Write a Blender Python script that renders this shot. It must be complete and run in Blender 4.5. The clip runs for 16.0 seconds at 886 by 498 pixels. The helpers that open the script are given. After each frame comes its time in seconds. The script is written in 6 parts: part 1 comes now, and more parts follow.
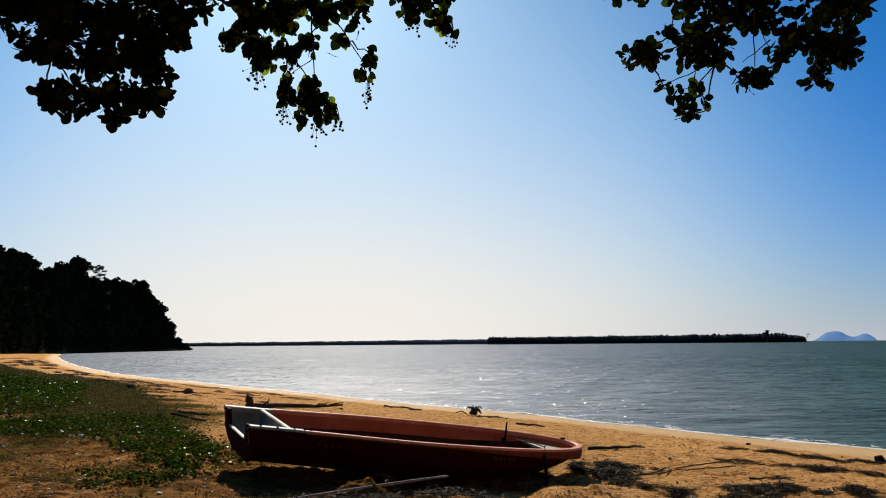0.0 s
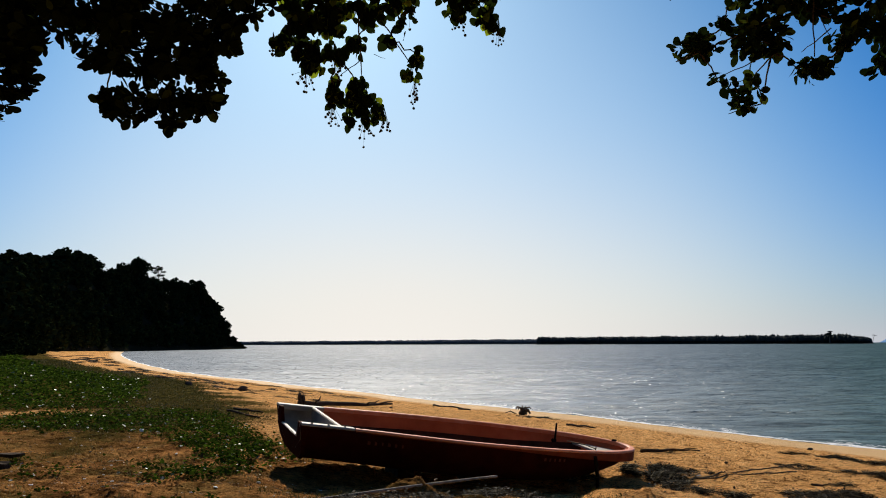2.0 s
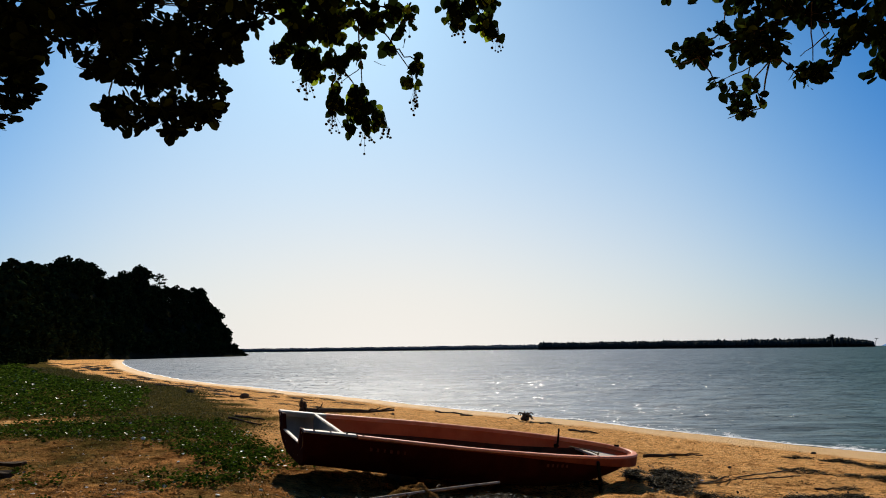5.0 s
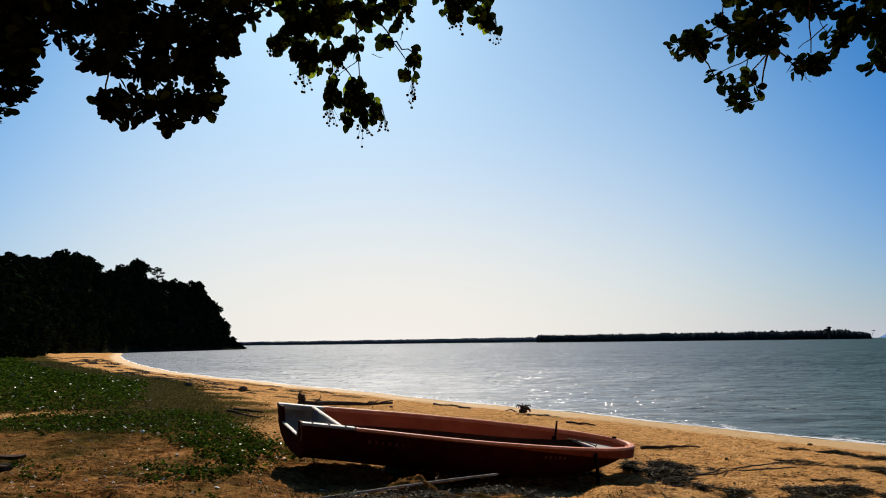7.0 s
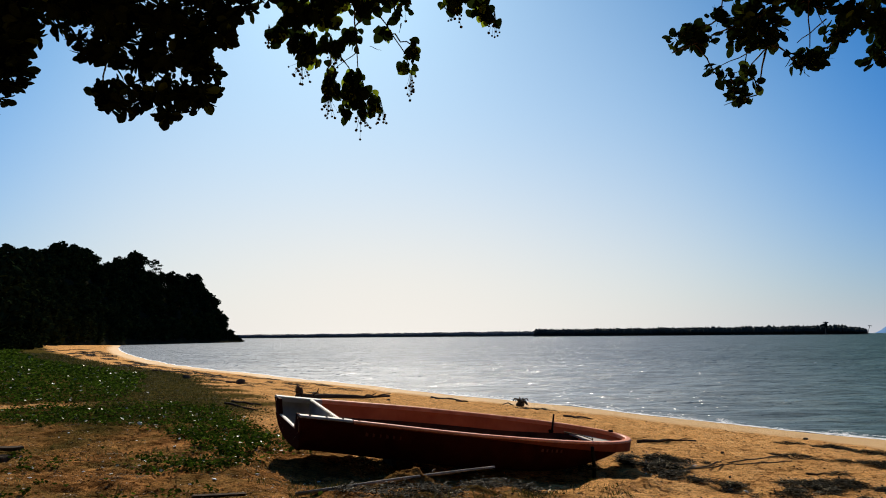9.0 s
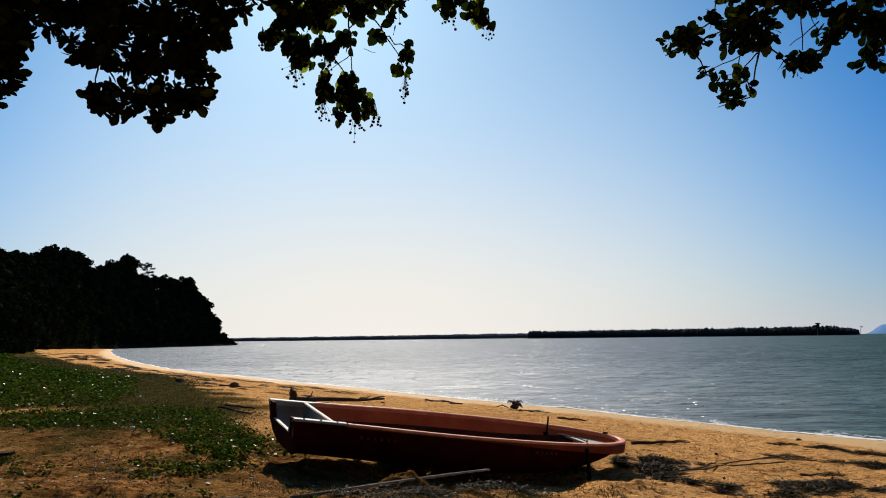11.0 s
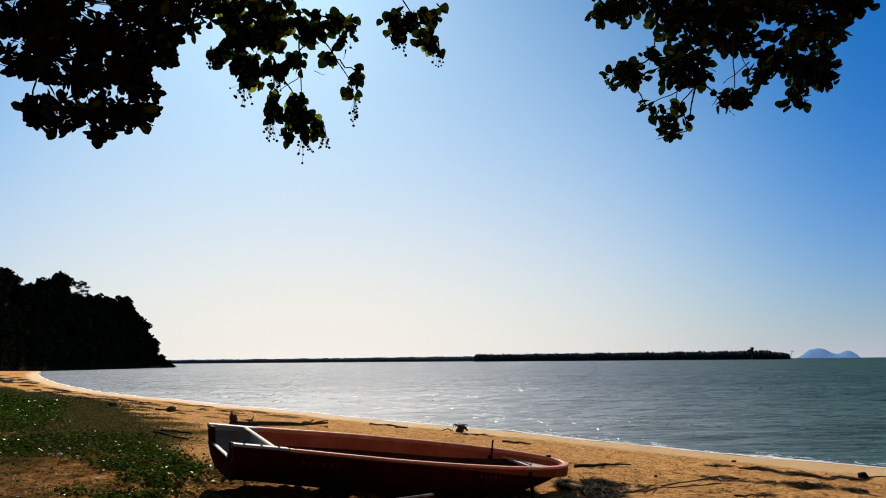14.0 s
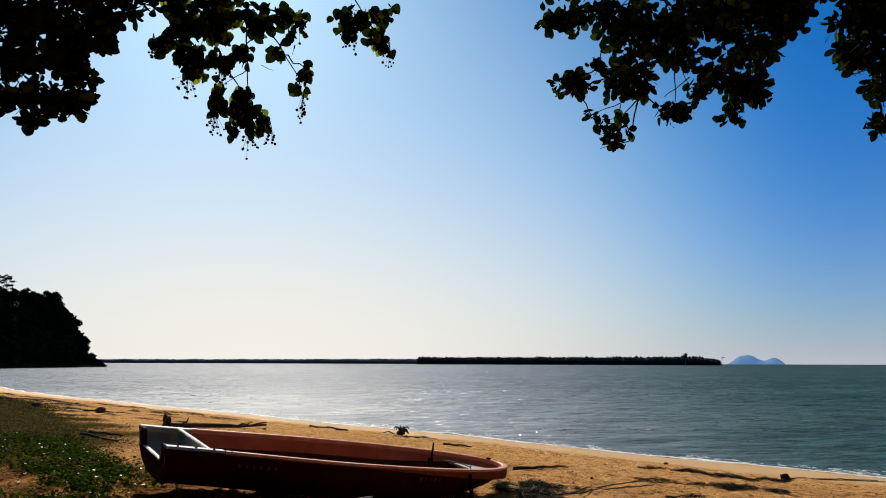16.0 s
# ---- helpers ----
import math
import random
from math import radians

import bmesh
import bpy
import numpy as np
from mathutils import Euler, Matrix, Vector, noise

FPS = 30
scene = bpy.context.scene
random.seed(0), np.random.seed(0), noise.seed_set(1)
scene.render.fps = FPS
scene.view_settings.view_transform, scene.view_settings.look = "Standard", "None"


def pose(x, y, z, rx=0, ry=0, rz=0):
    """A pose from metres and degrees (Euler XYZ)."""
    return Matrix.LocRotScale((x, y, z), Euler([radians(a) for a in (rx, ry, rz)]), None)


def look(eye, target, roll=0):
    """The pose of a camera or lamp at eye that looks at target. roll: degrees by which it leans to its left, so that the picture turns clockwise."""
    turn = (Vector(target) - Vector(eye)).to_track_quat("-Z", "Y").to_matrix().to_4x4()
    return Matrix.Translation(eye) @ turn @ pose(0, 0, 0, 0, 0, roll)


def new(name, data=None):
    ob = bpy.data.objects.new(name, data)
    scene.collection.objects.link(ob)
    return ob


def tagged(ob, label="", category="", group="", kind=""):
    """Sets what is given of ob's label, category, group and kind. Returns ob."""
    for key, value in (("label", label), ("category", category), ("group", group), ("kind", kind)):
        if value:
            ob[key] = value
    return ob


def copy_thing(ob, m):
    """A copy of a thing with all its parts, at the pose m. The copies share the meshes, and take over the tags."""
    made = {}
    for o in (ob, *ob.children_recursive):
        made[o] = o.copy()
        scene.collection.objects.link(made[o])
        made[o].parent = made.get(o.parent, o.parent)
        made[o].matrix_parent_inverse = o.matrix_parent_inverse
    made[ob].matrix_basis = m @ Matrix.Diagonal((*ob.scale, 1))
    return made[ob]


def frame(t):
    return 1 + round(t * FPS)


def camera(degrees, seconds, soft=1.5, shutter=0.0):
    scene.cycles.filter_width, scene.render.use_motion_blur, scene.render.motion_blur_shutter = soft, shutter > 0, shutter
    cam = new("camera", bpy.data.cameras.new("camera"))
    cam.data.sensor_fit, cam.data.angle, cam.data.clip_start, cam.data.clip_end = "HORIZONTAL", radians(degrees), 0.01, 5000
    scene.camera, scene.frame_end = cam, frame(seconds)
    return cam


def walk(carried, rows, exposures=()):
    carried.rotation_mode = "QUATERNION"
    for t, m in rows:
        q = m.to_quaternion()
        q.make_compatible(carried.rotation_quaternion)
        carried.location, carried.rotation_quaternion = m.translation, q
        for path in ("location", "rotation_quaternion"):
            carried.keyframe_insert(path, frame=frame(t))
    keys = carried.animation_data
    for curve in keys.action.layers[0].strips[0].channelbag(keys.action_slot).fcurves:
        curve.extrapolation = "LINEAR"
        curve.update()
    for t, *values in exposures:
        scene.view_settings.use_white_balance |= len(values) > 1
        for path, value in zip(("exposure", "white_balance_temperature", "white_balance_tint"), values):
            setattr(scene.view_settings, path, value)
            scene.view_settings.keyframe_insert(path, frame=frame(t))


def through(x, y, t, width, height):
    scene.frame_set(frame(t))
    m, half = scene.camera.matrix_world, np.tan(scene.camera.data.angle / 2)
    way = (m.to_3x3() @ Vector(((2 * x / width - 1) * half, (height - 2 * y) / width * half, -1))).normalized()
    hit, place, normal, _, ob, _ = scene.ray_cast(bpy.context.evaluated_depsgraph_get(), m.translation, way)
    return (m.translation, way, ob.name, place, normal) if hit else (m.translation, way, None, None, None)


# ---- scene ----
# ------------------------------------------------------------ camera and walk
cam = camera(68.0, 16.0, soft=1.0)
PATH = [
    (0.0, pose(-0.004, 0.006, 1.603, 98.202, 0.486, 0.000)),
    (0.5, pose(-0.007, 0.004, 1.599, 98.114, 0.501, 0.854)),
    (1.0, pose(-0.001, 0.006, 1.601, 98.280, 0.399, 2.564)),
    (1.5, pose(0.001, 0.012, 1.603, 97.882, 0.423, 3.632)),
    (2.0, pose(-0.000, 0.012, 1.602, 98.199, 0.231, 4.200)),
    (2.5, pose(0.001, 0.007, 1.601, 98.584, -0.021, 4.621)),
    (3.0, pose(0.003, 0.006, 1.603, 98.552, 0.082, 5.103)),
    (3.5, pose(0.003, 0.002, 1.600, 98.696, 0.117, 5.104)),
    (4.0, pose(0.002, 0.003, 1.601, 98.668, 0.303, 4.785)),
    (6.5, pose(-0.002, 0.005, 1.601, 98.776, 0.665, 4.206)),
    (7.0, pose(-0.000, 0.003, 1.600, 98.098, 0.697, 4.173)),
    (7.5, pose(0.002, 0.002, 1.601, 97.877, 0.721, 4.061)),
    (8.0, pose(-0.001, 0.004, 1.599, 97.580, 0.767, 4.120)),
    (8.5, pose(0.001, 0.001, 1.599, 97.380, 0.559, 4.047)),
    (9.0, pose(0.002, 0.001, 1.596, 97.549, 0.474, 3.975)),
    (11.3, pose(-0.004, 0.008, 1.600, 97.758, 0.806, 3.197)),
    (11.5, pose(-0.004, 0.008, 1.601, 97.761, 0.780, 2.806)),
    (12.0, pose(-0.005, -0.002, 1.600, 97.909, 0.675, 1.912)),
    (12.5, pose(-0.003, -0.006, 1.601, 98.785, 0.724, 1.527)),
    (13.0, pose(0.000, -0.003, 1.598, 99.242, 0.480, 0.612)),
    (13.5, pose(0.001, -0.004, 1.598, 99.745, 0.673, -0.121)),
    (14.0, pose(0.004, -0.014, 1.601, 99.649, 0.491, -1.151)),
    (14.5, pose(0.002, -0.010, 1.601, 99.358, 0.256, -2.471)),
    (15.0, pose(-0.001, -0.015, 1.598, 99.638, 0.356, -3.215)),
    (15.5, pose(0.002, -0.021, 1.597, 99.656, 0.007, -4.634)),
    (16.0, pose(0.005, -0.013, 1.596, 99.855, -0.145, -6.067)),
]
walk(cam, PATH)

# ------------------------------------------------------------ world, sun
SUN_EL, SUN_AZ = radians(34.0), radians(-14.5)      # azimuth from +y towards +x
world = bpy.data.worlds.new("sky")
scene.world = world
world.use_nodes = True
wn, wl = world.node_tree.nodes, world.node_tree.links
sky = wn.new("ShaderNodeTexSky")
sky.sky_type, sky.sun_disc = "NISHITA", False
sky.sun_elevation, sky.sun_rotation = SUN_EL, SUN_AZ
sky.air_density, sky.dust_density, sky.ozone_density = 1.0, 0.9, 4.0


def sky_math(op, a, b=None):
    k = wn.new("ShaderNodeVectorMath")
    k.operation = op
    for sock, v in zip(k.inputs, (a, b)):
        if isinstance(v, tuple):
            sock.default_value = v
        elif v is not None:
            wl.new(v, sock)
    return k.outputs["Value"] if op == "DOT_PRODUCT" else k.outputs[0]


def sky_number(op, a, b, clamp=False):
    k = wn.new("ShaderNodeMath")
    k.operation, k.use_clamp = op, clamp
    for sock, v in zip(k.inputs, (a, b)):
        if isinstance(v, (int, float)):
            sock.default_value = v
        else:
            wl.new(v, sock)
    return k.outputs[0]


# the camera's strong colours: white balance, then saturation round the mean, then a softer range
balanced = sky_math("MULTIPLY", sky.outputs[0], (0.0422, 0.0606, 0.0722))
grey = sky_math("DOT_PRODUCT", balanced, (1 / 3, 1 / 3, 1 / 3))
vivid = wn.new("ShaderNodeMix")
vivid.data_type, vivid.clamp_factor = "RGBA", False
wl.new(grey, vivid.inputs[6])
wl.new(balanced, vivid.inputs[7])
aim = wn.new("ShaderNodeTexCoord").outputs["Generated"]
overhead = sky_number("POWER", sky_number("MAXIMUM", sky_math("DOT_PRODUCT", aim, (0, 0, 1)), 0.0), 4.0)
wl.new(sky_number("SUBTRACT", 1.58, sky_number("MULTIPLY", overhead, 0.95)), vivid.inputs[0])
soft_sky = wn.new("ShaderNodeGamma")
soft_sky.inputs["Gamma"].default_value = 0.86
wl.new(sky_math("MAXIMUM", vivid.outputs[2], (0.0005, 0.0005, 0.0005)), soft_sky.inputs["Color"])
# deeper blue away from the bright middle of the sky
away = wn.new("ShaderNodeMapRange")
away.interpolation_type = "SMOOTHSTEP"
away.inputs["From Min"].default_value, away.inputs["From Max"].default_value = 0.70, 0.95
away.inputs["To Min"].default_value, away.inputs["To Max"].default_value = 1.0, 0.0
wl.new(sky_math("DOT_PRODUCT", aim, (-0.1199, 0.9774, 0.1736)), away.inputs["Value"])
deep = wn.new("ShaderNodeMix")
deep.data_type, deep.blend_type = "RGBA", "MULTIPLY"
wl.new(sky_number("MULTIPLY", away.outputs[0], sky_number("SUBTRACT", 1.0, overhead, True)), deep.inputs[0])
wl.new(soft_sky.outputs[0], deep.inputs[6])
deep.inputs[7].default_value = (0.03, 0.69, 1.0, 1)
# grey-lilac haze low over the sea, and the pale glow of the air under the sun
up = sky_number("SUBTRACT", 1.0, sky_math("DOT_PRODUCT", aim, (0, 0, 1)), True)
sunward = sky_number("MAXIMUM", sky_math("DOT_PRODUCT", aim, (-0.165, 0.986, 0)), 0.0)
band = wn.new("ShaderNodeMix")
band.data_type = "RGBA"
wl.new(sky_number("MULTIPLY", sky_number("POWER", up, 9.0), 0.9), band.inputs[0])
wl.new(deep.outputs[2], band.inputs[6])
band.inputs[7].default_value = (0.52, 0.53, 0.60, 1)
haze = wn.new("ShaderNodeMix")
haze.data_type = "RGBA"
near = sky_number("SUBTRACT", 1.0, sky_number("MULTIPLY", away.outputs[0], 0.8))
wl.new(sky_number("MULTIPLY", sky_number("MULTIPLY", sky_number("POWER", sunward, 5.0), up), near, True), haze.inputs[0])
wl.new(band.outputs[2], haze.inputs[6])
low = wn.new("ShaderNodeMapRange")
low.interpolation_type = "SMOOTHSTEP"
low.inputs["From Min"].default_value, low.inputs["From Max"].default_value = 0.64, 0.93
wl.new(up, low.inputs["Value"])
glow = wn.new("ShaderNodeMix")
glow.data_type = "RGBA"
wl.new(low.outputs[0], glow.inputs[0])
glow.inputs[6].default_value, glow.inputs[7].default_value = (0.77, 0.86, 0.93, 1), (0.91, 0.87, 0.81, 1)
wl.new(glow.outputs[2], haze.inputs[7])
wl.new(sky_math("MULTIPLY", haze.outputs[2], (9.96, 9.96, 9.96)), wn["Background"].inputs["Color"])
wn["Background"].inputs["Strength"].default_value = 0.085

sun_data = bpy.data.lights.new("sun", "SUN")
sun_data.energy, sun_data.angle, sun_data.color = 5.0, radians(0.55), (1.0, 0.90, 0.75)
sun = new("sun", sun_data)
sun_dir = Vector((math.sin(SUN_AZ) * math.cos(SUN_EL), math.cos(SUN_AZ) * math.cos(SUN_EL), math.sin(SUN_EL)))
sun.matrix_world = look(sun_dir * 60, (0, 0, 0))


scene.view_settings.exposure = 0.24


# ------------------------------------------------------------ materials
def mat(name, rough=0.6, spec=0.3, metal=0.0):
    m = bpy.data.materials.new(name)
    m.use_nodes = True
    b = m.node_tree.nodes["Principled BSDF"]
    b.inputs["Roughness"].default_value, b.inputs["Metallic"].default_value = rough, metal
    b.inputs["Specular IOR Level"].default_value = spec
    return m, m.node_tree.nodes, m.node_tree.links, b


def coords(n, l, scale=(1, 1, 1), space="Object"):
    tc, mp = n.new("ShaderNodeTexCoord"), n.new("ShaderNodeMapping")
    mp.inputs["Scale"].default_value = scale
    l.new(tc.outputs[space], mp.inputs["Vector"])
    return mp.outputs["Vector"]


def world_coords(n, l, scale=(1, 1, 1), turn=0.0):
    g, mp = n.new("ShaderNodeNewGeometry"), n.new("ShaderNodeMapping")
    mp.inputs["Scale"].default_value = scale
    mp.inputs["Rotation"].default_value = (0, 0, turn)
    l.new(g.outputs["Position"], mp.inputs["Vector"])
    return mp.outputs["Vector"]


def noise_tex(n, l, vec, scale, detail=4.0, rough=0.55, dist=0.0):
    t = n.new("ShaderNodeTexNoise")
    t.inputs["Scale"].default_value, t.inputs["Detail"].default_value = scale, detail
    t.inputs["Roughness"].default_value, t.inputs["Distortion"].default_value = rough, dist
    l.new(vec, t.inputs["Vector"])
    return t.outputs["Fac"]


def ramp(n, l, fac, stops):
    r = n.new("ShaderNodeValToRGB")
    while len(r.color_ramp.elements) < len(stops):
        r.color_ramp.elements.new(0.5)
    for e, (p, c) in zip(r.color_ramp.elements, stops):
        e.position, e.color = p, (*c, 1) if len(c) == 3 else c
    l.new(fac, r.inputs["Fac"])
    return r.outputs["Color"]


def mixc(n, l, fac, a, b, mode="MIX"):
    m = n.new("ShaderNodeMix")
    m.data_type, m.blend_type = "RGBA", mode
    for sock, v in ((m.inputs[0], fac), (m.inputs[6], a), (m.inputs[7], b)):
        if isinstance(v, (int, float)):
            sock.default_value = v
        elif isinstance(v, tuple):
            sock.default_value = (*v, 1)
        else:
            l.new(v, sock)
    return m.outputs[2]


def bump(n, l, b, height, strength, distance, chain=None):
    k = n.new("ShaderNodeBump")
    k.inputs["Strength"].default_value, k.inputs["Distance"].default_value = strength, distance
    l.new(height, k.inputs["Height"])
    if chain is not None:
        l.new(chain, k.inputs["Normal"])
    l.new(k.outputs[0], b.inputs["Normal"])
    return k.outputs[0]


def sand_material():
    m, n, l, b = mat("sand", 0.95, 0.0)
    v = world_coords(n, l)
    big = noise_tex(n, l, v, 0.35, 5)
    mid = noise_tex(n, l, v, 2.6, 6, 0.65)
    fine = noise_tex(n, l, v, 60, 3)
    c = ramp(n, l, mid, [(0.3, (0.56, 0.252, 0.078)), (0.5, (0.79, 0.402, 0.140)), (0.7, (0.86, 0.485, 0.205))])
    c = mixc(n, l, ramp(n, l, fine, [(0.35, (0, 0, 0)), (0.7, (1, 1, 1))]), c, mixc(n, l, 0.4, c, (0.74, 0.46, 0.19)))
    grit = noise_tex(n, l, world_coords(n, l, (0.62, 1.5, 1), radians(40)), 8, 6, 0.72)
    c = mixc(n, l, ramp(n, l, big, [(0.5, (0, 0, 0)), (0.75, (0.45, 0.45, 0.45))]), c, (0.36, 0.185, 0.06))
    at = n.new("ShaderNodeAttribute")
    at.attribute_name = "inland"
    # brown soil under the creepers, damp strip by the water, olive litter at the edge of the plants
    r = n.new("ShaderNodeSeparateXYZ")
    l.new(at.outputs["Vector"], r.inputs[0])
    c = mixc(n, l, r.outputs["X"], c, mixc(n, l, ramp(n, l, mid, [(0.38, (0, 0, 0)), (0.66, (1, 1, 1))]), (0.105, 0.046, 0.015), (0.66, 0.305, 0.10)))
    patch = ramp(n, l, noise_tex(n, l, v, 1.1, 4, 0.6), [(0.45, (0, 0, 0)), (0.62, (0.6, 0.6, 0.6))])
    c = mixc(n, l, mixc(n, l, 1.0, patch, r.outputs["X"], "MULTIPLY"), c, (0.17, 0.125, 0.040))
    c = mixc(n, l, r.outputs["Z"], c, mixc(n, l, mid, (0.032, 0.029, 0.007), (0.095, 0.080, 0.020)))
    dark = n.new("ShaderNodeMix")
    dark.data_type, dark.blend_type = "RGBA", "MULTIPLY"
    dark.inputs[7].default_value = (0.30, 0.26, 0.23, 1)
    l.new(ramp(n, l, grit, [(0.52, (0, 0, 0)), (0.62, (0.95, 0.95, 0.95))]), dark.inputs[0])
    l.new(c, dark.inputs[6])
    fleck = noise_tex(n, l, world_coords(n, l, (0.7, 1.4, 1), radians(40)), 21, 5, 0.7)
    c = mixc(n, l, ramp(n, l, fleck, [(0.37, (0.85, 0.85, 0.85)), (0.45, (0, 0, 0))]), dark.outputs[2], (0.10, 0.045, 0.014), "MIX")
    crumb = noise_tex(n, l, world_coords(n, l, (0.8, 1.2, 1), radians(25)), 38, 6, 0.75)
    c = mixc(n, l, 0.75, c, ramp(n, l, crumb, [(0.34, (0.30, 0.28, 0.26)), (0.50, (1.0, 1.0, 1.0)), (0.68, (1.25, 1.22, 1.15))]), "MULTIPLY")
    c = mixc(n, l, r.outputs["Y"], c, mixc(n, l, big, (0.64, 0.39, 0.168), (0.78, 0.51, 0.245)))
    l.new(c, b.inputs["Base Color"])
    rr = n.new("ShaderNodeMapRange")
    rr.inputs["To Min"].default_value, rr.inputs["To Max"].default_value = 0.95, 0.6
    l.new(r.outputs["Y"], rr.inputs["Value"])
    l.new(rr.outputs[0], b.inputs["Roughness"])
    sheen = n.new("ShaderNodeMath")
    sheen.operation, sheen.inputs[1].default_value = "MULTIPLY", 0.035
    l.new(r.outputs["Y"], sheen.inputs[0])
    l.new(sheen.outputs[0], b.inputs["Specular IOR Level"])
    k = bump(n, l, b, grit, 1.0, 0.10, bump(n, l, b, mid, 0.8, 0.08))
    k = bump(n, l, b, crumb, 0.9, 0.022, k)
    bump(n, l, b, fine, 0.4, 0.008, k)
    return m


def water_material():
    m, n, l, b = mat("sea_water", 0.6, 0.10)
    b.inputs["IOR"].default_value = 1.33
    b.inputs["Specular Tint"].default_value = (0.66, 0.84, 1.0, 1)
    # glossier in the shelter of the beach than out in the bay
    out = n.new("ShaderNodeSeparateXYZ")
    l.new(world_coords(n, l), out.inputs[0])
    shelter = n.new("ShaderNodeMapRange")
    shelter.inputs["From Min"].default_value, shelter.inputs["From Max"].default_value = 18.0, 85.0
    shelter.inputs["To Min"].default_value, shelter.inputs["To Max"].default_value = 0.22, 0.055
    l.new(out.outputs["Y"], shelter.inputs["Value"])
    v = world_coords(n, l, (0.42, 1.5, 1), radians(-22))
    # base colour darkened and greened towards the right, a painted falloff of light
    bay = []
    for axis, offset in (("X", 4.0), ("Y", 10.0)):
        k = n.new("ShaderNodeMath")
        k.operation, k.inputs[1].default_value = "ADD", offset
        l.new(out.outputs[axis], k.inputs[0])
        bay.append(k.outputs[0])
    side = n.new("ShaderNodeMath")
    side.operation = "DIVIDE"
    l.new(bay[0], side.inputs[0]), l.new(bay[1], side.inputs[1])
    falloff = n.new("ShaderNodeMapRange")
    falloff.interpolation_type = "SMOOTHSTEP"
    falloff.inputs["From Min"].default_value, falloff.inputs["From Max"].default_value = 0.12, 0.66
    l.new(side.outputs[0], falloff.inputs["Value"])
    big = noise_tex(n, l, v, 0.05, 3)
    c = mixc(n, l, falloff.outputs[0], ramp(n, l, big, [(0.3, (0.142, 0.174, 0.206)), (0.7, (0.172, 0.205, 0.238))]), ramp(n, l, big, [(0.3, (0.025, 0.062, 0.060)), (0.7, (0.041, 0.085, 0.081))]))
    # light and dark of the ripples painted as drawn-out streaks, broad and fine
    for scale, detail in (((0.13, 0.9, 1), 3), ((0.55, 4.2, 1), 4)):
        streak = noise_tex(n, l, world_coords(n, l, scale, radians(-5)), 1.0, detail, 0.6)
        c = mixc(n, l, 1.0, c, ramp(n, l, streak, [(0.34, (0.66, 0.68, 0.70)), (0.5, (1.0, 1.0, 1.0)), (0.66, (1.22, 1.22, 1.22))]), "MULTIPLY")
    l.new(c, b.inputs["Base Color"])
    dull, level = n.new("ShaderNodeMapRange"), n.new("ShaderNodeMath")
    dull.inputs["To Min"].default_value, dull.inputs["To Max"].default_value = 1.0, 0.5
    l.new(falloff.outputs[0], dull.inputs["Value"])
    level.operation = "MULTIPLY"
    l.new(shelter.outputs[0], level.inputs[0]), l.new(dull.outputs[0], level.inputs[1])
    l.new(level.outputs[0], b.inputs["Specular IOR Level"])

    def vector(op, a, k):
        q = n.new("ShaderNodeVectorMath")
        q.operation = op
        for sock, value in zip(q.inputs, (a, k)):
            if isinstance(value, tuple):
                sock.default_value = value
            elif value is not None:
                l.new(value, sock)
        return q.outputs[0]

    def crest(a, steep, cross):
        """Turns a slope so that it is steep along the run of the waves, which come in from the open bay."""
        mp = n.new("ShaderNodeMapping")
        mp.vector_type = "VECTOR"
        mp.inputs["Scale"].default_value, mp.inputs["Rotation"].default_value = (steep, cross, 0), (0, 0, radians(41.3))
        l.new(a, mp.inputs["Vector"])
        return mp.outputs[0]

    # the waves' faces lean towards the beach; wind waves are facets that lean every way, in three sizes
    total = vector("ADD", n.new("ShaderNodeNewGeometry").outputs["Normal"], (-0.05, -0.045, 0))
    for scale, lean in ((0.4, 0.60), (2.2, 1.5), (8.0, 1.2)):
        t = n.new("ShaderNodeTexNoise")
        t.inputs["Scale"].default_value, t.inputs["Detail"].default_value = scale, 3
        l.new(v, t.inputs["Vector"])
        total = vector("ADD", total, crest(vector("SUBTRACT", t.outputs["Color"], (0.5, 0.5, 0.5)), lean * 1.35, lean * 0.65))
    # smooth little wavelets, steeper than the rest, that flash where they meet the sun; longer ones farther out
    shiny = None
    for k, (scale, share, start) in enumerate((((18.0, 15.0), 0.942, 0.0), ((8.0, 4.5), 0.945, 24.0), ((4.0, 1.8), 0.92, 45.0))):
        cells, rare, pick = n.new("ShaderNodeTexVoronoi"), n.new("ShaderNodeMath"), n.new("ShaderNodeSeparateXYZ")
        cells.inputs["Scale"].default_value = 1.0
        rare.operation = "GREATER_THAN"
        reach = n.new("ShaderNodeMapRange")
        reach.inputs["From Min"].default_value, reach.inputs["From Max"].default_value = start, start * 1.3 + 0.01
        reach.inputs["To Min"].default_value, reach.inputs["To Max"].default_value = 1.0, share
        l.new(out.outputs["Y"], reach.inputs["Value"])
        l.new(reach.outputs[0], rare.inputs[1])
        l.new(world_coords(n, l, (*scale, 1), 0.14 + 0.4 * k), cells.inputs["Vector"])
        l.new(cells.outputs["Color"], pick.inputs[0])
        l.new(pick.outputs["Z"], rare.inputs[0])
        lie = crest(vector("SUBTRACT", cells.outputs["Color"], (1.25, 0.5, 0.0)), 0.45, 0.6)
        total = vector("ADD", total, vector("MULTIPLY", lie, rare.outputs[0]))
